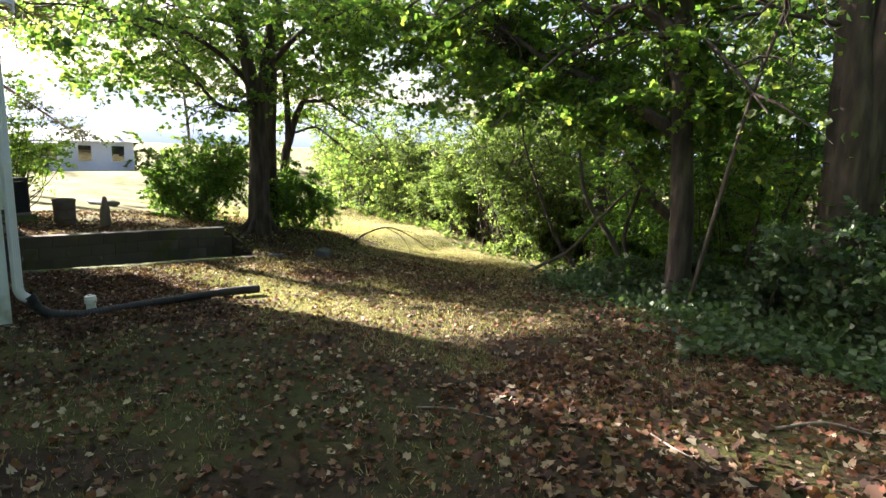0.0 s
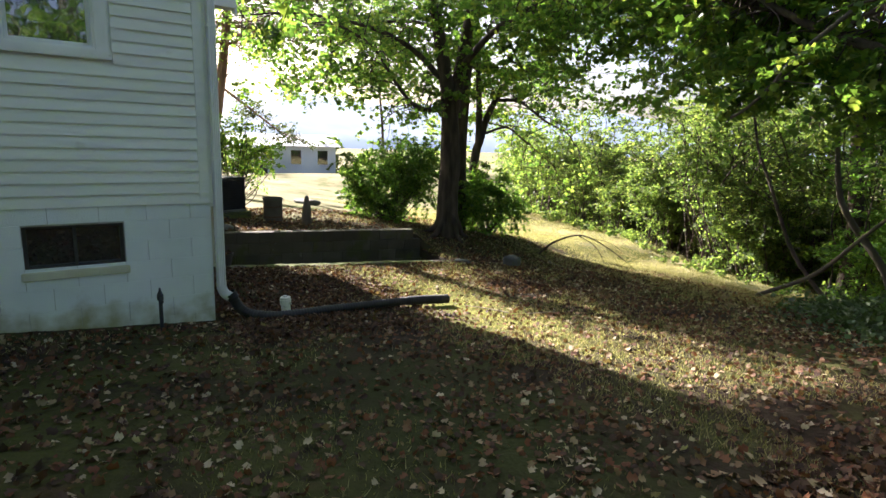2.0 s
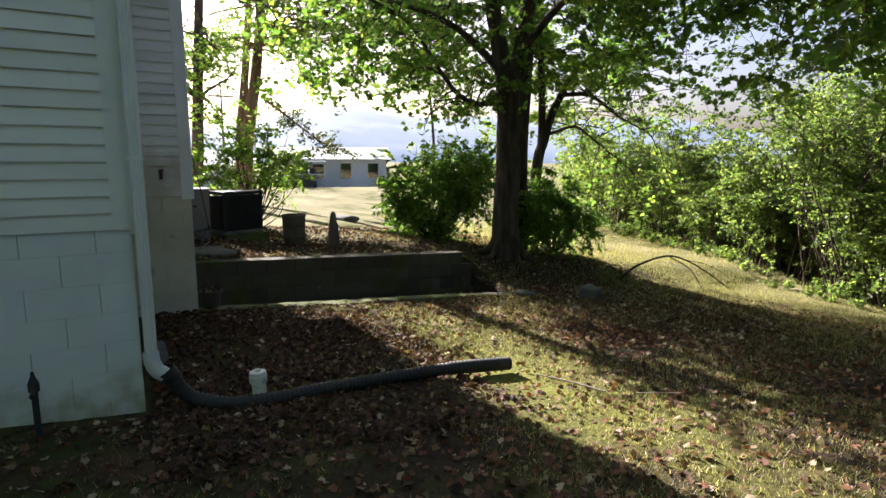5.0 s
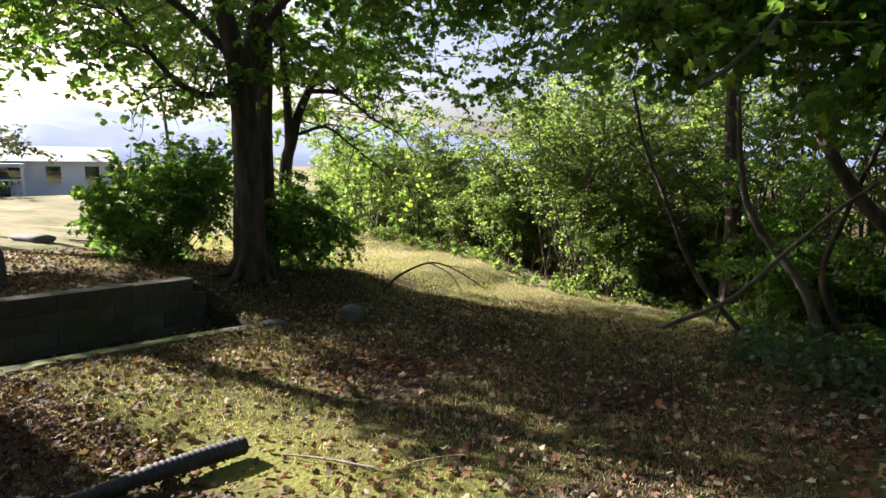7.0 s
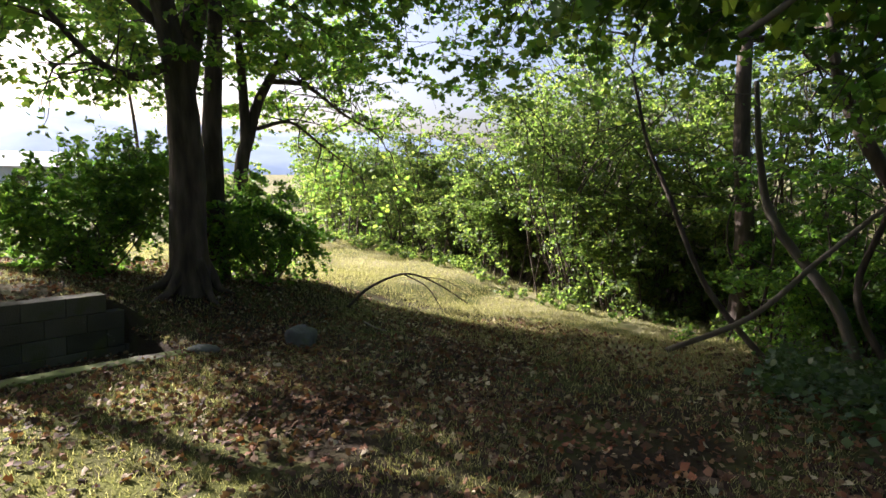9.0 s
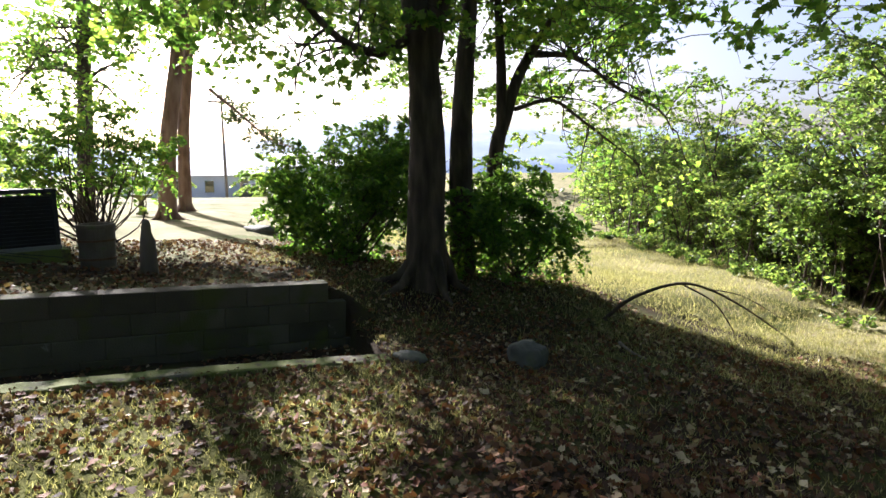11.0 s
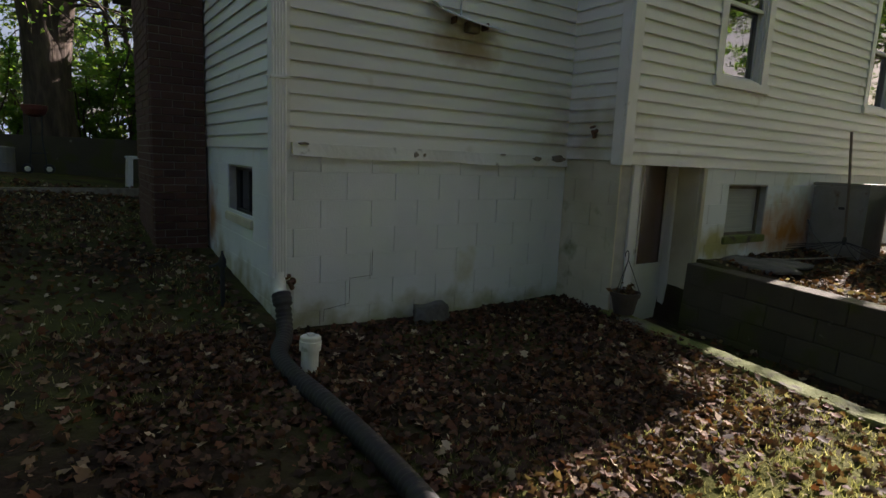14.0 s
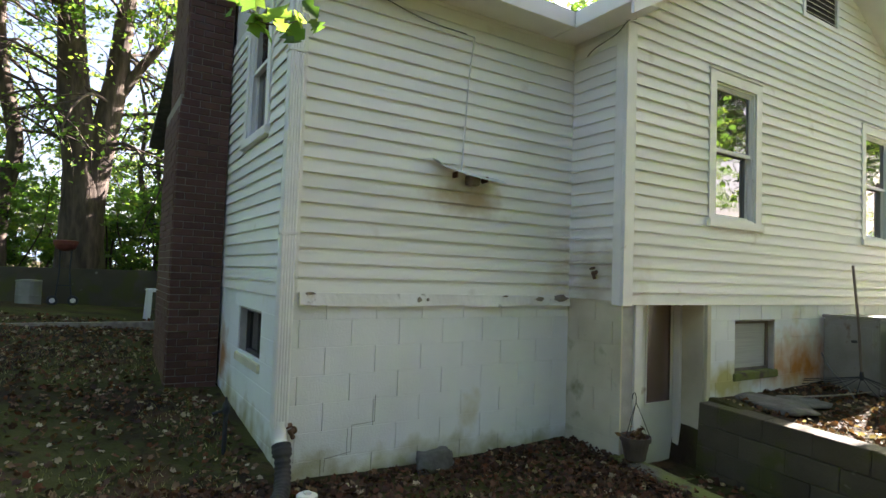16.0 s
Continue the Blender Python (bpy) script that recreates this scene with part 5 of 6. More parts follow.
bushy("shrub", "dense dark green shrub spreading beside the maple trunk", [(-6.6, 5.95, 0.85, 0.9, 0.85, 0.95), (-6.1, 6.6, 1.2, 0.8, 0.7, 0.8), (-7.2, 5.5, 0.45, 0.7, 0.5, 0.5), (-7.2, 6.6, 1.2, 0.9, 0.8, 0.9), (-6.9, 5.2, 0.95, 0.6, 0.5, 0.6)], 201, SHRUBLEAF, 0.095, 16000, 12)
bushy("drooping_shrub", "dark shrub with drooping leafy twigs behind the maple", [(-5.5, 8.2, 0.75, 0.75, 0.75, 0.75), (-5.2, 8.8, 0.25, 0.55, 0.42, 0.55), (-5.3, 7.6, 0.5, 0.6, 0.6, 0.8)], 202, SHRUBLEAF, 0.085, 11000, 9, droop=1.0)
# grows in the ground behind the barrel planter
bushy("potted_shrub", "airy green shrub with many thin stems in the upper yard", [(-8.5, 2.35, 1.55, 0.8, 1.15, 0.65), (-8.5, 1.65, 1.35, 0.6, 0.6, 0.5), (-8.5, 3.15, 1.5, 0.6, 0.6, 0.5), (-8.5, 2.35, 2.15, 0.6, 0.9, 0.5)], 203, MAPLE, 0.085, 4800, 14, base=(-8.5, 2.4))
bushy("far_shrub", "pale green shrubs past the house's far corner", [(-13.5, -0.5, 1.6, 1.6, 1.5, 1.6), (-14.5, -2.0, 2.4, 1.8, 1.6, 2.2)], 204, THICKET, 0.16, 5000, 8)


def tall_tree(name, label, stems, seed, bark, leafmat, size, z_lo, z_hi, n, reach, leaves, group="", droop=0.2, level=1, lobed=False, flares=True, sprays=()):
    """stems: lists of points with a foot radius first."""
    p = Plant(seed)
    rng = p.rng
    curves = []
    for r, pts in stems:
        curves.append(p.limb(pts, r, r * 0.35, 12))
    if flares:
        q = stems[0][1][0]
        flare(q[0], q[1], gz(q[0], q[1]) + 0.02, stems[0][0], rng, p.limbs)
    for k in range(n):
        c = curves[rng.integers(0, len(curves))]
        zz = rng.uniform(z_lo, z_hi)
        i = int(np.argmin(abs(c[:, 2] - zz)))
        a = rng.uniform(0, 6.283)
        p.branch(c[i], (math.cos(a), math.sin(a), rng.uniform(-0.1, 0.45)), reach * rng.uniform(0.6, 1.1), 0.045, level, droop, leaves, 0.22)
    for x, y, z, clusters, per in sprays:
        p.canopy(x, y, z, clusters, per, [c[len(c) // 3:] for c in curves])
    return p.finish(name, label, "tree", bark, leafmat, size, group, lobed=lobed)


# pines and a slim tree in the upper yard
# most sprays hang above view, placed so their shade falls on the slope
tall_tree("pine_tree", "tall pine with reddish bark, trunk bare low down", [(0.24, [(-14.7, 3.40, -0.05), (-14.75, 3.55, 2.0), (-14.7, 3.95, 4.5), (-14.7, 4.3, 8.0), (-14.7, 4.5, 14.0)])], 301, PINEBARK, MAPLE, 0.10, 4.6, 7, 9, 2.2, 22, "tall yard trees", sprays=[((-16.0, -11.8), (2.4, 6.2), (4.7, 8.6), 105, 75), ((-17.0, -12.0), (3.0, 6.3), (6.4, 9.4), 54, 75), ((-16.0, -12.0), (5.6, 9.8), (5.4, 8.4), 160, 85), ((-16.8, -11.8), (1.8, 7.4), (8.4, 12.4), 130, 80)])
tall_tree("pine_tree", "tall pine with reddish bark, trunk bare low down", [(0.21, [(-18.5, 3.95, -0.1), (-18.5, 4.05, 2.5), (-18.5, 4.35, 5.0), (-18.5, 4.7, 9.0), (-18.5, 5.0, 15.0)])], 302, PINEBARK, PINE, 0.12, 5.5, 11, 12, 2.6, 24, "tall yard trees", sprays=[((-20.8, -16.4), (3.5, 9.8), (8.0, 13.5), 130, 80)])
tall_tree("yard_tree", "slim tree with a thin green crown in the upper yard, unseen boughs added for shade", [(0.20, [(-13.0, 1.75, 0.1), (-13.0, 1.9, 2.0), (-13.0, 2.05, 4.3), (-13.1, 2.3, 8.0), (-13.2, 2.4, 12.0)])], 303, BARK, MAPLE, 0.10, 3.0, 5.2, 12, 1.8, 22, "tall yard trees", sprays=[((-14.4, -11.4), (-0.2, 3.2), (2.7, 5.4), 60, 70), ((-15.0, -11.0), (-1.1, 2.4), (9.4, 12.6), 460, 110)])


# added tree, mostly hidden by the maple, to fill the gable window's reflections
tall_tree("yard_tree", "tall leafy tree far across the lawn, added for window reflections", [(0.09, [(-24.0, 15.5, -0.6), (-24.0, 15.3, 3.0), (-24.2, 15.0, 7.0), (-24.3, 14.8, 12.0)])], 304, BARK, MAPLE, 0.15, 4.5, 11, 14, 3.0, 30, "tall yard trees", sprays=[((-27.5, -21.0), (11.5, 17.5), (4.4, 10.0), 60, 80)])


def pine_bough():
    p = Plant(305)
    c = p.limb([(-18.4, 4.9, 3.9), (-17.2, 5.6, 3.1), (-15.8, 6.2, 2.3), (-14.8, 6.7, 1.95)], 0.06, 0.012, 6)
    for k in range(3, len(c)):
        for j in range(3):
            p.branch(c[k], p.rng.normal(size=3) * (1, 1, 0.4), 0.6, 0.008, 0, 0.3, 22, 0.10)
    return p.finish("pine_bough", "drooping dark pine bough", "branch", PINEBARK, PINE, 0.13)


pine_bough()

# trees of the wood beside the slope
tall_tree("woodland_tree", "slim dark tree with a forked trunk at the wood's edge", [
    (0.20, [(5.15, 6.8, -0.3), (5.12, 6.8, 1.0), (4.95, 6.8, 2.6), (4.80, 6.8, 4.3), (4.7, 6.9, 8.0), (4.6, 7.0, 12.0)]),
    (0.13, [(4.98, 6.8, 2.9), (4.65, 6.85, 3.6), (4.45, 6.8, 4.4), (4.0, 6.6, 7.0)]),
    (0.10, [(5.0, 6.8, 2.35), (4.3, 6.8, 2.75), (3.5, 6.75, 3.2), (2.85, 6.7, 3.5), (1.9, 6.5, 4.1)]),
    (0.10, [(4.7, 6.8, 3.85), (4.2, 6.75, 4.2), (3.6, 6.7, 4.2), (3.0, 6.6, 4.5)])], 401, BARK, MAPLE, 0.105, 3.0, 7, 16, 2.4, 22, "woodland trees", 0.3, lobed=True, sprays=[((1.2, 5.6), (5.8, 8.8), (2.4, 4.8), 120, 110), ((-1.5, 2.5), (6.8, 9.6), (3.0, 5.0), 55, 100), ((2.4, 6.5), (7.6, 9.8), (1.5, 3.0), 36, 60), ((-2.0, 6.0), (7.4, 10.5), (4.4, 6.8), 90, 80)])
tall_tree("woodland_tree", "stout old tree with a double trunk in the wood", [
    (0.40, [(7.15, 6.9, -0.3), (7.05, 6.9, 1.4), (6.95, 6.9, 2.8), (6.80, 6.95, 4.2), (6.5, 7.0, 9.0)]),
    (0.26, [(7.15, 6.9, 1.6), (7.15, 6.9, 2.8), (7.2, 6.9, 4.2), (7.6, 6.9, 9.0)])], 402, BARK, MAPLE, 0.10, 3.0, 8, 12, 2.6, 22, "woodland trees", 0.3, sprays=[((5.8, 9.5), (6.2, 9.0), (1.8, 4.6), 60, 70)])
tall_tree("woodland_tree", "straight dark trunk standing in the thicket", [(0.19, [(1.4, 13.0, -1.4), (1.4, 13.0, 0.5), (1.2, 13.0, 2.6), (1.1, 13.2, 6.0), (1.0, 13.4, 10.0)])], 403, BARK, THICKET, 0.11, 3.0, 9, 18, 2.8, 24, "woodland trees", 0.25)


def bare_stem(name, label, pts, r0, r1, mat, seed, twigs=5, leaves=6, group="crooked stems"):
    p = Plant(seed)
    c = p.limb(pts, r0, r1, 8, 0.05, 6)
    for k in range(twigs):
        i = p.rng.integers(len(c) // 3, len(c))
        p.branch(c[i], p.rng.normal(size=3) * (1, 0.6, 0.5) + (0, 0, 0.3), 0.9, 0.010, 0, 0.1, leaves, 0.2)
    return p.finish(name, label, "branch", mat, MAPLE, 0.11, group, trunk="stem")


bare_stem("crooked_stem", "thick dark curving stem among the bushes", [(4.6, 10.5, 0.35), (3.94, 10.5, 0.78), (3.35, 10.5, 1.33), (2.8, 10.5, 2.23), (2.52, 10.5, 3.0), (2.37, 10.5, 4.2)], 0.12, 0.05, BARK, 501)
bare_stem("crooked_stem", "pale crooked stem rising from the slope", [(3.15, 10.5, -0.95), (2.81, 10.5, -0.01), (2.06, 10.5, 0.99), (1.83, 10.5, 1.82), (1.7, 10.6, 2.8)], 0.085, 0.03, BARKPALE, 502)
bare_stem("fallen_limb", "bare pale limb leaning from the ground into the trees", [(1.0, 9.9, gz(1.0, 9.9) + 0.03), (1.95, 9.9, -0.16), (2.6, 9.9, 0.62), (3.17, 9.9, 1.28), (3.7, 9.9, 1.75)], 0.042, 0.022, BARKPALE, 503, 3, 0)
bare_stem("crooked_stem", "thin dark stem bent like a bow", [(3.55, 10.5, -0.95), (3.01, 10.5, 0.1), (3.18, 10.5, 1.09), (3.5, 10.5, 2.23), (3.64, 10.5, 3.02)], 0.05, 0.02, BARK, 504)
bare_stem("crooked_stem", "thin leaning stem at the wood's edge", [(2.3, 10.5, -1.05), (1.33, 10.5, 0.03), (0.71, 10.5, 1.34), (0.38, 10.5, 2.06), (0.1, 10.6, 3.0)], 0.045, 0.02, BARK, 505)
bare_stem("hanging_limb", "pale dead limb hanging among the leaves", [(2.2, 6.0, 2.42), (2.43, 6.0, 2.57), (2.68, 6.0, 2.82), (2.85, 6.05, 3.1), (3.3, 6.3, 3.6)], 0.020, 0.03, BARKPALE, 506, 2, 10)
bare_stem("leaning_stem", "thin dark stem leaning through the foliage", [(5.5, 6.0, 0.1), (5.91, 6.0, 2.63), (6.2, 6.0, 3.9), (6.5, 6.0, 5.5)], 0.026, 0.02, BARK, 507, 4, 10)


def arching_branch():
    p = Plant(511)
    p.limb([(-3.75, 8.6, gz(-3.75, 8.6)), (-3.6, 8.95, -0.38), (-3.45, 9.6, -0.22), (-3.4, 10.2, -0.36), (-3.35, 10.9, -0.70), (-3.3, 11.6, gz(-3.3, 11.6) + 0.02)], 0.026, 0.011, 7)
    p.limb([(-3.45, 9.7, -0.24), (-3.25, 10.1, -0.50), (-3.15, 10.4, gz(-3.15, 10.4) + 0.02)], 0.013, 0.008, 6)
    p.limb([(-3.42, 10.1, -0.33), (-3.2, 10.6, -0.45), (-3.0, 11.2, -0.80)], 0.009, 0.004, 5)
    return p.finish("arching_branch", "thin dead branch arched over the slope", "branch", BARK, MAPLE, 0.1, trunk="stem")


arching_branch()


def sticks(name, label, pts, r, mat=DEADWOOD):
    t = Tubes()
    t.add(spline(pts, 4), np.linspace(r, r * 0.5, (len(pts) - 1) * 4 + 1), 6)
    return tagged(new(name, t.mesh(name, mat)), label, "stick", "fallen sticks")


def on(x, y, h=0.02):
    return (x, y, gz(x, y) + h)


sticks("stick", "thin upright twig stuck in the leaves", [on(1.22, 3.50), (1.20, 3.42, gz(1.2, 3.4) + 0.13), (1.16, 3.36, gz(1.2, 3.4) + 0.26)], 0.007)
sticks("stick", "forked dry twig on the ground", [on(1.24, 3.50), on(1.38, 3.62, 0.05), on(1.52, 3.68, 0.08)], 0.006)
sticks("stick", "long dry stick lying in the sun", [on(1.1, 3.3), on(0.75, 3.2, 0.03), on(0.45, 3.1, 0.02)], 0.010)
sticks("stick", "pale dry stick in the grass", [on(-2.75, 7.95, 0.05), on(-2.45, 7.85), on(-2.2, 7.8)], 0.018)
sticks("stick", "pale dry stick among the leaves", [on(7.0, 2.1), on(7.25, 2.4, 0.04), on(7.5, 2.45)], 0.012)
sticks("stick", "thin dry twig among the leaves", [on(6.4, 1.5), on(6.6, 1.35, 0.03), on(6.85, 1.25)], 0.008)
sticks("stick", "thin dry twig among the leaves", [on(5.0, 0.9), on(5.2, 1.05, 0.02), on(5.5, 1.1)], 0.008)
sticks("stick", "long pale stick by the house", [on(-4.9, 0.95, 0.03), on(-5.5, 1.15, 0.06), on(-6.1, 1.2, 0.05)], 0.012)


def thicket(name, label, x0, y0, x1, y1, seed, height, depth, count, mat=THICKET, size=0.13, group="thicket", per=22, up=0.35):
    """A stretch of overgrown hedge from (x0, y0) to (x1, y1): bushes of arching shoots, each with leafy side twigs."""
    p = Plant(seed)
    rng = p.rng
    a, b = np.array([x0, y0]), np.array([x1, y1])
    along = (b - a) / np.linalg.norm(b - a)
    out = np.array([along[1], -along[0]])
    length = np.linalg.norm(b - a)
    scale = max(1.0, size / 0.09)
    nbush = max(4, int(length * 2.3 / scale))
    bush_u = (np.arange(nbush) + rng.uniform(0, 1, nbush)) / nbush * length
    bush_w = rng.uniform(0.0, 1.0, nbush) * depth
    bush_h = height * np.clip(0.80 + 0.22 * np.sin(bush_u * 0.9 + seed) + 0.20 * rng.normal(size=nbush), 0.42, 1.18)
    twigs = 12
    for k in range(max(6, count // (per * twigs))):
        i = k % nbush
        q = a + along * (bush_u[i] + rng.normal() * 0.38 * scale) + out * max(-0.2, bush_w[i] + rng.normal() * 0.30 * scale)
        z = gz(*q) - 0.08
        h = bush_h[i] * rng.beta(2.6, 1.3)
        lean = rng.normal(size=2) * 0.26 * h ** 0.8 - out * 0.10 * h
        pts = np.array([(q[0], q[1], z), (q[0] + lean[0] * 0.25, q[1] + lean[1] * 0.25, z + h * 0.5),
                        (q[0] + lean[0] * 0.65, q[1] + lean[1] * 0.65, z + h * 0.86), (q[0] + lean[0] * 1.25, q[1] + lean[1] * 1.25, z + h * 0.98)])
        pts[1, :2] += rng.normal(size=2) * 0.07 * h
        pts[2, :2] += rng.normal(size=2) * 0.09 * h
        c = spline(pts, 5)
        (p.limbs if k % 5 == 0 else p.twigs).add(c, np.linspace(rng.uniform(0.012, 0.030) * (1.5 if k % 5 == 0 else 1.0), 0.004, len(c)), 5)
        for v in rng.beta(1.7, 1.05, twigs):
            j = min(int(2 + v * (len(c) - 3)), len(c) - 1)
            way = np.array([*(rng.normal(size=2) + lean * 0.3 - out * 0.25), rng.normal() * 0.35 + 0.15])
            p.spray(c[j], way, rng.uniform(0.28, 0.62) * scale * (0.7 + 0.12 * h), max(4, rng.poisson(per)), 0.13 * scale, 0.30)
    # weeds and seedlings at the hedge's foot
    for k in range(max(4, count // 1400)):
        q = a + along * rng.uniform(-0.02, 1.02) * length + out * (rng.uniform(-0.45, 0.5) * depth)
        base = np.array([q[0], q[1], gz(*q) + 0.03])
        for j in range(5):
            p.spray(base, np.array([*(rng.normal(size=2) * 0.7), 1.0]), rng.uniform(0.2, 0.5), 14, 0.10, 0.2)
    ob = p.finish(name, label, "bushes", BARK, mat, size, group, trunk="stem_work", up=up)
    return ob


thicket("thicket", "sunlit yellow-green thicket along the lawn", 1.2, 12.8, -6.5, 15.4, 601, 4.5, 2.4, 105000, size=0.085)
thicket("thicket", "sunlit yellow-green thicket along the lawn", -5.5, 15.2, -14.5, 19.0, 602, 4.6, 2.6, 78000, size=0.105)
thicket("thicket", "sunlit yellow-green thicket along the lawn", -13.5, 18.6, -24.0, 24.0, 603, 4.6, 3.0, 36000, size=0.15)
thicket("thicket", "shaded green thicket at the wood's edge", 6.2, 8.6, 0.8, 12.6, 604, 4.2, 2.4, 46000, mat=SHRUBLEAF, size=0.09)
thicket("thicket", "tall leafy wood behind the thicket", 8.0, 12.0, -6.0, 18.5, 605, 9.0, 3.6, 90000, size=0.13)
thicket("thicket", "tall leafy wood behind the thicket", 14.0, 6.0, 7.5, 12.5, 606, 9.5, 3.4, 44000, size=0.14)
# unseen wood added to cut sky light on the east wall and fill reflections
thicket("thicket", "unseen tall leafy wood across the yard from the house, added for shade", 13.5, -16.0, 12.8, 5.0, 609, 15.0, 3.0, 60000, mat=SHRUBLEAF, size=0.22)
thicket("thicket", "dark leafy bushes close to the path", 10.5, 4.2, 6.4, 5.6, 607, 1.6, 1.5, 18000, mat=IVY, size=0.10)
thicket("thicket", "dark leafy bushes close to the path", 7.6, 5.6, 4.2, 7.4, 608, 0.85, 1.3, 10000, mat=IVY, size=0.10)


def ivy_patch():
    rng = np.random.default_rng(71)
    n = 15000
    x = rng.uniform(2.2, 9.0, n)
    y = 9.6 - 0.9 * (x - 2.2) + rng.normal(size=n) * 0.9
    y = np.where(x > 6.0, rng.uniform(3.3, 6.4, n), y)
    keep = (y > 3.3 + 0.9 * np.clip(5.0 - x, 0, 3) + 0.4 * np.sin(x * 2.1)) & (y < 11)
    x, y = x[keep], y[keep]
    z = ground_z(x, y) + rng.gamma(2.0, 0.055, len(x))
    ob = new("ivy_ground_cover", leaf_cloud("ivy_ground_cover", np.stack([x, y, z], 1), 0.075, IVY, rng, up=0.5, aspect=0.85))
    return tagged(ob, "low blue-green ivy and weeds covering the ground", "ground cover", kind="stuff")


ivy_patch()


def litter(name, label, n, x0, x1, y0, y1, size, seed, lobed=True, keep=None, mat=LITTER):
    rng = np.random.default_rng(seed)
    x, y = rng.uniform(x0, x1, n), rng.uniform(y0, y1, n)
    dens = np.array([0.5 + 0.5 * math.sin(a * 1.9 + 0.7 * math.sin(b * 1.3)) * math.sin(b * 2.3 + 0.5 * math.sin(a * 1.1)) for a, b in zip(x, y)])
    ok = rng.uniform(0, 1, n) < 0.35 + 0.65 * dens
    ok &= ~((x < 0.12) & (x > XW - 0.1) & (y < 0.08)) & ~((x < XW) & (y < YC + 0.06)) & ~((x < 0.1) & (y < 0)) & ~((x > -4.05) & (x < -3.78) & (y < 5.3))
    ok &= ~((x < 0.6) & (y < -2.3) & (y > -3.8))
    moss = np.exp(-((x + 0.1) / 3.0) ** 2 - ((y - 3.1) / 0.95) ** 2)
    ok &= rng.uniform(0, 1, n) > 0.60 * moss
    if keep is not None:
        ok &= keep(x, y)
    x, y = x[ok], y[ok]
    z = ground_z(x, y) + rng.uniform(0.006, 0.03, len(x))
    ob = new(name, leaf_cloud(name, np.stack([x, y, z], 1), size, mat, rng, up=0.55, aspect=0.7, spread=0.55, lobed=lobed))
    return tagged(ob, label, "fallen leaves", kind="stuff")


litter("fallen_leaves", "brown and tan fallen leaves on the yard", 60000, -3.0, 9.0, -6.0, 6.5, 0.042, 81)
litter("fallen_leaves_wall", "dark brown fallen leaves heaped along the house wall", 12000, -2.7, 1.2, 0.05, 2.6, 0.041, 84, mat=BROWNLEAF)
litter("fallen_leaves_bare", "brown fallen leaves under the trees", 9000, 5.0, 9.0, 0.5, 5.0, 0.055, 85)
litter("fallen_leaves_upper", "dry fallen leaves on the upper yard and slope", 34000, -9.0, 0.0, 0.7, 9.5, 0.043, 82)
litter("fallen_leaves_wood", "fallen leaves along the wood's edge", 16000, -2.0, 8.0, 5.0, 11.0, 0.065, 83, lobed=False)


def grass(name, label, n, x0, x1, y0, y1, h, seed, clump=0.5):
    rng = np.random.default_rng(seed)
    x, y = rng.uniform(x0, x1, n), rng.uniform(y0, y1, n)
    dens = np.sin(x * 1.4 + 1.3 * np.sin(y * 0.9)) * np.sin(y * 1.7 + 1.1 * np.sin(x * 1.2))
    ok = (dens > -clump) & ~((x < 0.12) & (y < 0.05)) & ~((x < XW) & (y < YC + 0.05)) & ~((x > -4.05) & (x < -2.58) & (y < 5.2))
    x, y = x[ok], y[ok]
    n = len(x)
    z = ground_z(x, y)
    a = rng.uniform(0, 6.283, n)
    hh = h * rng.uniform(0.4, 1.3, n)
    w = 0.0035 + 0.0015 * rng.uniform(size=n)
    lean = rng.normal(size=(n, 2)) * 0.55
    c, s = np.cos(a) * w, np.sin(a) * w
    v = np.stack([np.stack([x - c, y - s, z - 0.005], 1), np.stack([x + c, y + s, z - 0.005], 1), np.stack([x + lean[:, 0] * hh, y + lean[:, 1] * hh, z + hh], 1)], axis=1).reshape(-1, 3)
    ob = new(name, mesh_from(name, v, 3, np.arange(3 * n).reshape(-1, 3), [GRASS]))
    return tagged(ob, label, "grass", kind="stuff")


grass("grass", "short sparse mossy grass between the leaves", 70000, -2.6, 6.5, 1.75, 6.5, 0.034, 91, 0.30)
grass("grass_slope", "short sparse grass on the slope", 60000, -8.0, 3.0, 4.5, 13.0, 0.05, 92, 0.5)
grass("grass_near", "short sparse grass between the leaves", 26000, 0.2, 9.0, -5.0, 1.0, 0.035, 93, -0.1)
grass("lawn_grass", "short dry pale grass on the sunlit slope", 120000, -16.0, 2.0, 8.0, 20.0, 0.075, 97, 0.9)


# ---- behind the house: low wall, wood, odds and ends ----
tagged(part("yard_wall", box(-6.0, 9.0, -9.05, -8.80, 0.3, 1.38, 0.02), RETBLOCK), "long low grey concrete wall at the wood's foot", "wall", kind="structure")
tagged(part("step_edge", box(-0.6, 9.0, -5.35, -5.2, 0.35, gz(1, -5.3) + 0.07, 0.02), DEADWOOD), "dark timber edging across the ground", "edging", kind="structure")
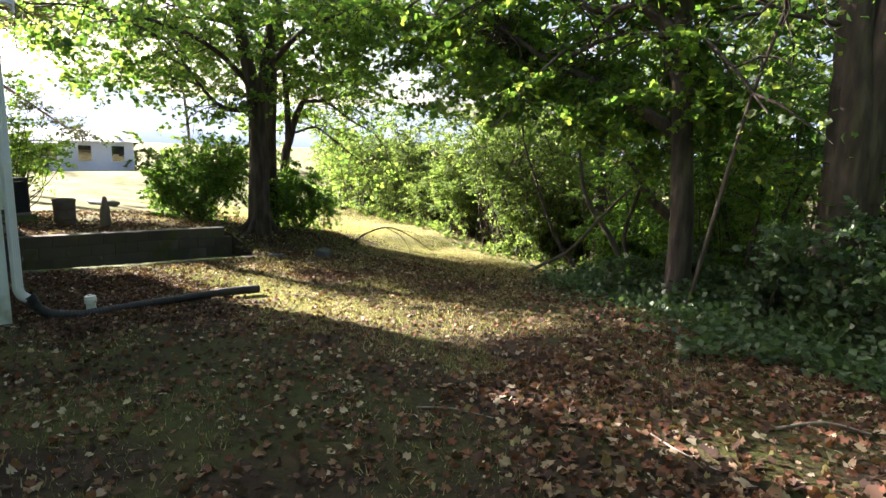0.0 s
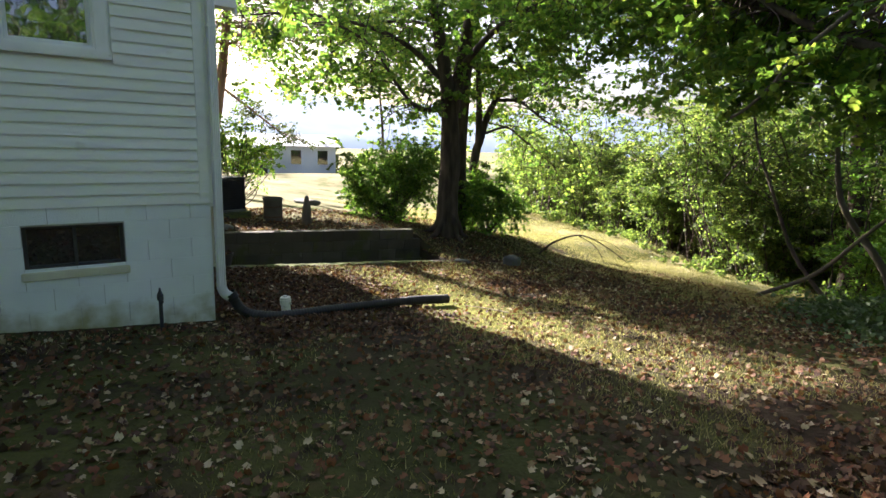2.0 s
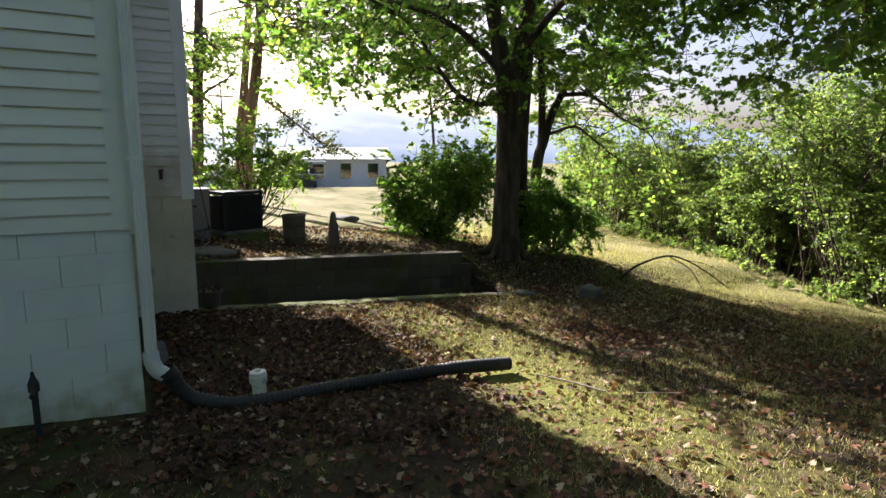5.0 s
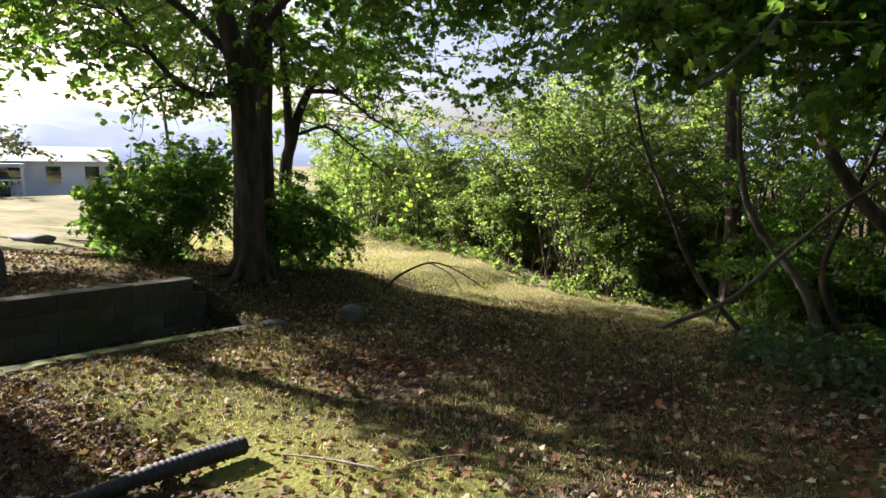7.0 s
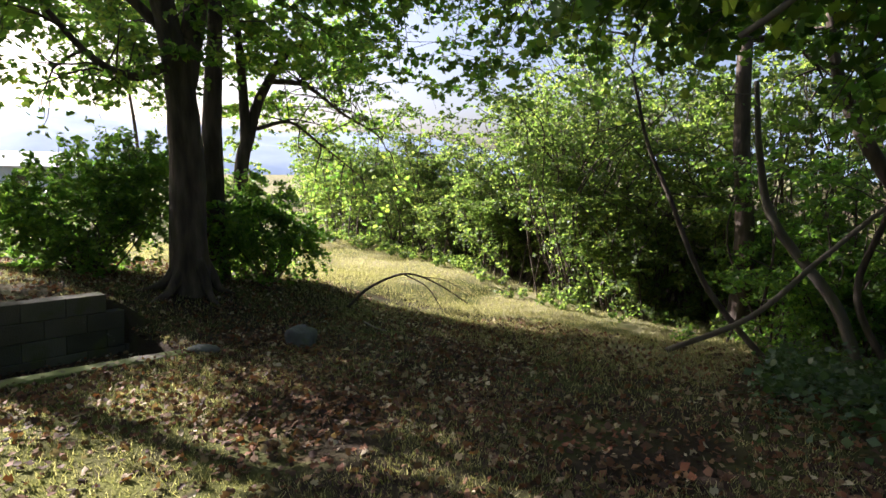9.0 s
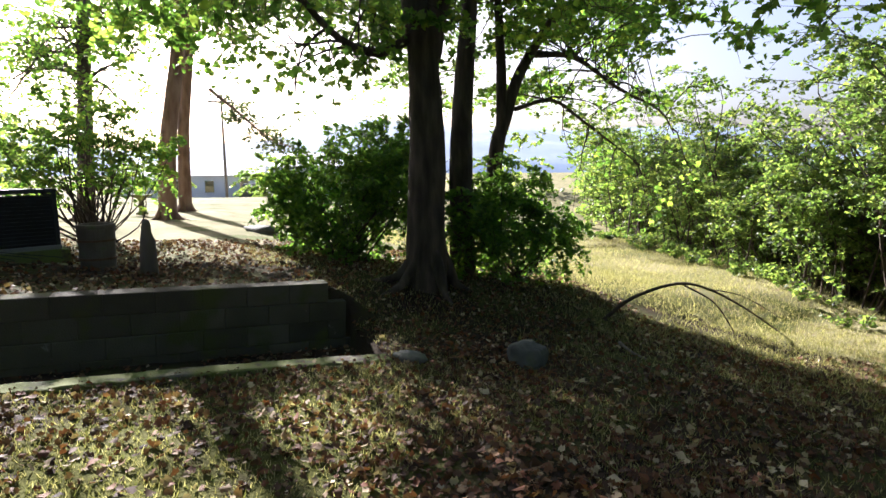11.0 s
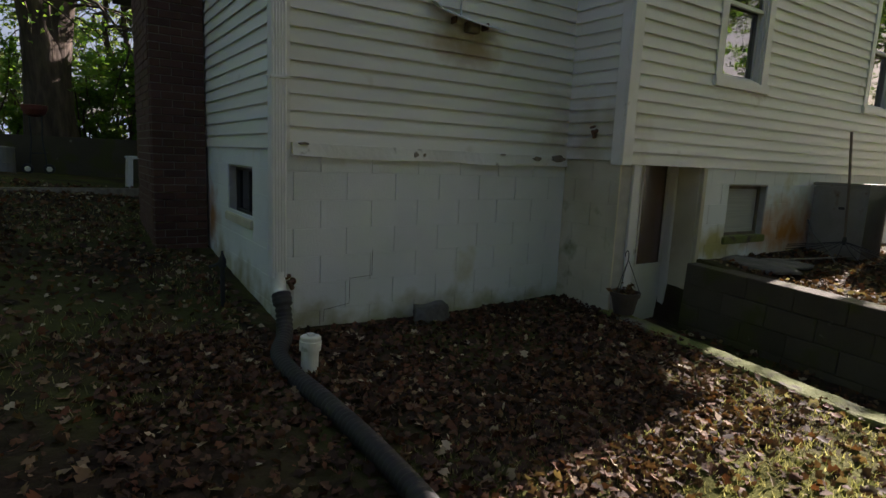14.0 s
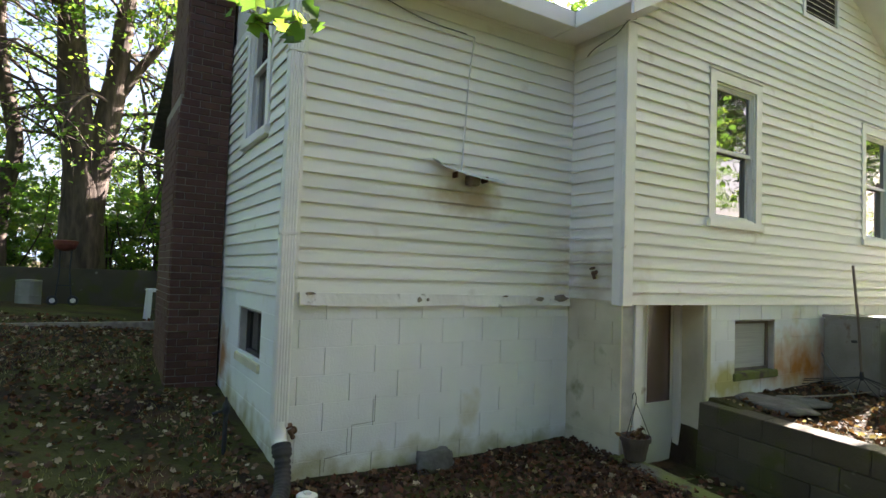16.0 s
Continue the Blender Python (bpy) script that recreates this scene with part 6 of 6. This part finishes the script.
# sprays over the back yard, largely above view, added to cut sky light
tall_tree("back_tree", "huge old twin-trunked tree behind the yard wall", [
    (0.50, [(1.45, -10.6, 0.9), (1.45, -10.6, 2.2), (1.5, -10.5, 3.6), (1.75, -10.5, 5.3), (1.9, -10.5, 7.5), (2.2, -10.6, 12)]),
    (0.36, [(1.4, -10.6, 2.4), (1.2, -10.5, 3.8), (0.95, -10.5, 5.5), (0.80, -10.5, 7.5), (0.3, -10.6, 12)]),
    (0.14, [(1.0, -10.5, 5.0), (0.5, -10.4, 5.9), (0.1, -10.3, 6.5), (-0.6, -10.2, 7.6)])], 701, BARK, MAPLE, 0.11, 3.6, 11, 32, 3.2, 24, "back trees", 0.25, sprays=[((-1.0, 7.5), (-10.5, -3.5), (6.4, 9.5), 190, 85), ((-1.2, 7.0), (-9.6, -5.0), (5.0, 7.2), 30, 70)])
tall_tree("back_tree", "dark crooked tree in the wood behind", [(0.24, [(3.0, -11.5, 0.9), (3.0, -11.4, 2.6), (2.75, -11.3, 4.0), (3.1, -11.2, 6.0), (3.2, -11.2, 9.0)])], 702, BARK, MAPLE, 0.11, 3.4, 9, 18, 2.4, 24, "back trees", 0.25)
tall_tree("back_tree", "thin bare-branched tree in the wood behind", [(0.10, [(-0.3, -13.0, 1.0), (-0.35, -13.0, 3.0), (-0.2, -13.0, 4.6), (-0.7, -13.0, 6.5)]), (0.08, [(-0.3, -13.0, 2.2), (0.2, -13.0, 3.8), (0.15, -13.0, 5.4), (0.5, -13.0, 7.0)])], 703, BARK, THICKET, 0.14, 3.2, 6.5, 12, 1.4, 10, "back trees", 0.2)
thicket("back_thicket", "shaded bushes behind the yard wall", -6.0, -11.6, 7.0, -11.0, 704, 3.7, 2.0, 46000, mat=SHRUBLEAF, size=0.12, group="back thicket")
# stands hidden behind the house, added to keep sun off the back yard
thicket("back_wood", "unseen tall leafy wood on the house's far side, added for shade", -4.2, -7.6, -4.2, -17.0, 706, 9.0, 2.5, 60000, mat=SHRUBLEAF, size=0.20, group="back thicket")
thicket("back_wood", "sunlit leafy wood far behind the yard", -9.0, -19.0, 10.0, -18.0, 705, 9.0, 4.0, 40000, size=0.16, group="back thicket")


def old_grill():
    p = thing("grill_cart", pose(1.62, -8.35, gz(1.62, -8.35)), "rusty grill on a thin wheeled frame with dull red bowl", "grill")
    for dx in (-0.14, 0.12):
        t = Tubes()
        t.add(np.array([(dx, 0, 0.04), (dx * 0.6, 0, 0.6), (dx * 0.7, 0, 1.05)]), 0.014, 7)
        child(new("leg", t.mesh("leg", METALDARK)), p)
    part("bowl", lathe([(0.05, 0.98), (0.15, 1.02), (0.19, 1.10), (0.20, 1.17), (0.17, 1.18)], 20), REDPAINT, p, "dull red enamel bowl")
    part("brace", box(-0.14, 0.12, -0.008, 0.008, 0.35, 0.37, 0.003), METALDARK, p)
    for dx in (-0.16, 0.15):
        w = part("wheel", lathe([(0.03, -0.02), (0.085, -0.02), (0.09, 0.0), (0.085, 0.02), (0.03, 0.02)], 18, m=pose(dx, 0.06, 0.09, 90, 0, 0)), METALDARK, p)
        part("hub", lathe([(0.045, 0.021), (0.04, 0.03), (0.01, 0.032)], 14, m=pose(dx, 0.06, 0.09, -90, 0, 0)), WHITEPLASTIC, w)
    return p


old_grill()


def metal_drum():
    p = thing("metal_drum", pose(2.12, -8.3, gz(2.12, -8.3) - 0.02), "dull galvanised metal drum by the wall", "drum")
    part("body", lathe([(0.19, 0.0), (0.19, 0.16), (0.197, 0.17), (0.19, 0.18), (0.19, 0.40), (0.197, 0.41), (0.193, 0.42)], 22), METALGREY, p)
    part("lid", lathe([(0.197, 0.421), (0.197, 0.435), (0.06, 0.45), (0.02, 0.452)], 22), METALGREY, p)
    return p


metal_drum()


def plastic_table():
    zt = gz(0.3, -6.2)
    p = thing("plastic_table", pose(0.18, -6.35, zt), "white plastic patio table beside the chimney", "table")
    part("tabletop", box(-0.26, 0.26, -0.26, 0.26, 0.46, 0.50, 0.015), WHITEPLASTIC, p)
    for dx in (-0.21, 0.21):
        for dy in (-0.21, 0.21):
            bm = box(dx - 0.03, dx + 0.03, dy - 0.03, dy + 0.03, 0, 0.458)
            for v in bm.verts:
                if v.co.z < 0.1:
                    v.co.x, v.co.y = v.co.x * 1.1, v.co.y * 1.1
            part("leg", bm, WHITEPLASTIC, p)
    return p


plastic_table()


def leafy_sprig():
    p = Plant(711)
    c = p.limb([(0.95, 0.8, 3.9), (0.74, 0.68, 3.35), (0.52, 0.60, 3.02), (0.36, 0.60, 2.98), (0.18, 0.58, 3.08)], 0.008, 0.003, 5)
    for k in range(6, len(c), 2):
        p.leaves.append(c[k] + p.rng.normal(size=(4, 3)) * (0.07, 0.05, 0.05))
    return p.finish("leafy_sprig", "bright yellow-green maple sprig hanging by the eave", "branch", BARK, MAPLE, 0.11, lobed=True, trunk="stem")


leafy_sprig()


# ---- the distance ----
def far_house(x, y, turn, w, d, h, rise, label):
    z = gz(x, y) - 0.2
    p = thing("far_house", pose(x, y, z, 0, 0, turn), label, "house", "far houses")
    part("wall", box(-w / 2, w / 2, -d / 2, d / 2, 0, h), FARWALL, p)
    bm = bmesh.new()
    for s in (-1, 1):
        for q in ((s * (w / 2 + 0.4), -d / 2 - 0.5, h), (s * (w / 2 + 0.4), d / 2 + 0.5, h), (s * (w / 2 + 0.4), 0, h + rise)):
            bm.verts.new(q)
    v = bm.verts[:]
    for q in ((0, 1, 2), (5, 4, 3), (0, 3, 4, 1), (1, 4, 5, 2), (2, 5, 3, 0)):
        bm.faces.new([v[i] for i in q])
    part("roof", bm, FARROOF, p)
    for k in range(4):
        u = -w / 2 + w * (k + 0.5) / 4
        win = part("window", box(u - 0.45, u + 0.45, -d / 2 - 0.06, -d / 2 - 0.005, 1.0, 2.2), FARWALL, p)
        part("pane", box(u - 0.38, u + 0.38, -d / 2 - 0.075, -d / 2 - 0.061, 1.07, 2.13), GLASS, win)
    part("porch_roof", box(-w / 2, -w / 2 + 3.6, -d / 2 - 2.2, -d / 2 - 0.08, h - 0.35, h - 0.15), FARROOF, p)
    for k in range(4):
        u = -w / 2 + 0.1 + 3.4 * k / 3
        part("porch_post", box(u - 0.06, u + 0.06, -d / 2 - 2.15, -d / 2 - 2.03, 0.55, h - 0.351), FARWALL, p)
    part("porch_floor", box(-w / 2, -w / 2 + 3.6, -d / 2 - 2.2, -d / 2 - 0.08, 0.0, 0.55), FARROOF, p)
    for k in range(12):
        u = -w / 2 + 0.1 + 3.4 * k / 11
        part("baluster", box(u - 0.025, u + 0.025, -d / 2 - 2.14, -d / 2 - 2.09, 0.551, 1.35), FARWALL, p)
    part("porch_rail", box(-w / 2, -w / 2 + 3.6, -d / 2 - 2.16, -d / 2 - 2.07, 1.351, 1.43), FARWALL, p)
    return p


far_house(-39.5, 14.6, 72, 8, 6, 2.45, 0.9, "white single-storey house with a porch across the lawn")
far_house(-58, 6.0, 80, 12, 7, 2.6, 1.4, "pale single-storey house in the haze")


def far_car(x, y, turn, label):
    p = thing("parked_car", pose(x, y, gz(x, y), 0, 0, turn), label, "car", "parked cars")
    bm = bmesh.new()
    prof = [(-2.1, 0.3), (-2.15, 0.75), (-1.2, 0.9), (-0.7, 1.38), (0.8, 1.42), (1.5, 0.98), (2.1, 0.88), (2.15, 0.35)]
    for yy in (-0.82, 0.82):
        for a, b in prof:
            bm.verts.new((a, yy * (0.85 if b > 1.2 else 1), b))
    v = bm.verts[:]
    k = len(prof)
    bm.faces.new(v[:k])
    bm.faces.new(v[k:][::-1])
    for i in range(k):
        bm.faces.new((v[i], v[(i + 1) % k], v[k + (i + 1) % k], v[k + i]))
    part("body", bm, CARPAINT, p)
    for a in (-1.35, 1.35):
        for b in (-0.8, 0.8):
            part("wheel", lathe([(0.2, -0.1), (0.31, -0.09), (0.33, 0), (0.31, 0.09), (0.2, 0.1)], 16, m=pose(a, b, 0.33, 90, 0, 0)), METALDARK, p)
    return p


far_car(-52.0, 10.3, 166, "dark car parked at the lawn's far edge")
far_car(-36.6, 11.6, 160, "dark car parked far across the lawn")


def utility_pole():
    x, y = -46, 7.6
    p = thing("utility_pole", pose(x, y, gz(x, y) - 0.2), "thin leaning wooden utility pole", "utility pole")
    part("pole", lathe([(0.11, 0), (0.10, 3), (0.07, 8.2), (0.06, 8.3)], 12), WOODGREY, p)
    part("crossarm", box(-0.06, 0.06, -1.0, 1.0, 7.6, 7.75, 0.01), WOODGREY, p)
    return p


utility_pole()


def bird_bath():
    x, y = -16.6, 2.75
    p = thing("bird_bath", pose(x, y, gz(x, y)), "pale stone bird bath on the dry lawn", "bird bath")
    part("pedestal", lathe([(0.17, 0), (0.16, 0.06), (0.08, 0.12), (0.07, 0.38), (0.11, 0.46)], 18), CONCRETE, p)
    part("basin", lathe([(0.11, 0.461), (0.28, 0.54), (0.30, 0.58), (0.27, 0.58), (0.12, 0.52), (0.02, 0.515)], 22), CONCRETE, p)
    return p


bird_bath()


def hills():
    n, m = 140, 14
    rng = np.random.default_rng(5)
    a = np.linspace(0.0, 2 * np.pi, n)
    ridge = 29 + 9 * np.sin(a * 5 + 1) + 5 * np.sin(a * 11 + 2) + 2.0 * np.sin(a * 23)
    v = []
    for i in range(n):
        for j in range(m):
            r = 320 + j * 22
            h = ridge[i % (n - 1)] * math.sin(j / (m - 1) * math.pi / 2) * 1.25 + rng.normal() * 1.3 - 4
            v.append((r * math.cos(a[i]), r * math.sin(a[i]), h if j else -12))
    i = np.arange(n - 1)[:, None] * m + np.arange(m - 1)[None, :]
    f = np.stack([i, i + 1, i + m + 1, i + m], axis=-1).reshape(-1, 4)
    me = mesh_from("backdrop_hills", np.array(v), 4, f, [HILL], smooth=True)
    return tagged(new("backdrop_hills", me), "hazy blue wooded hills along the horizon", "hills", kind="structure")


hills()
for k, (x, y, s) in enumerate(((-33, 9, 1.0), (-36, 19, 1.3), (-30, 24, 1.6), (-40, 2, 1.5), (-34, -4, 1.8), (-48, 12, 1.6))):
    z = gz(x, y)
    bushy("far_bush", "pale sunlit bush at the lawn's far side", [(x, y, z + 1.1 * s, 1.5 * s, 1.9 * s, 1.2 * s)], 720 + k, THICKET, 0.30, 1300, 6, "far bushes")
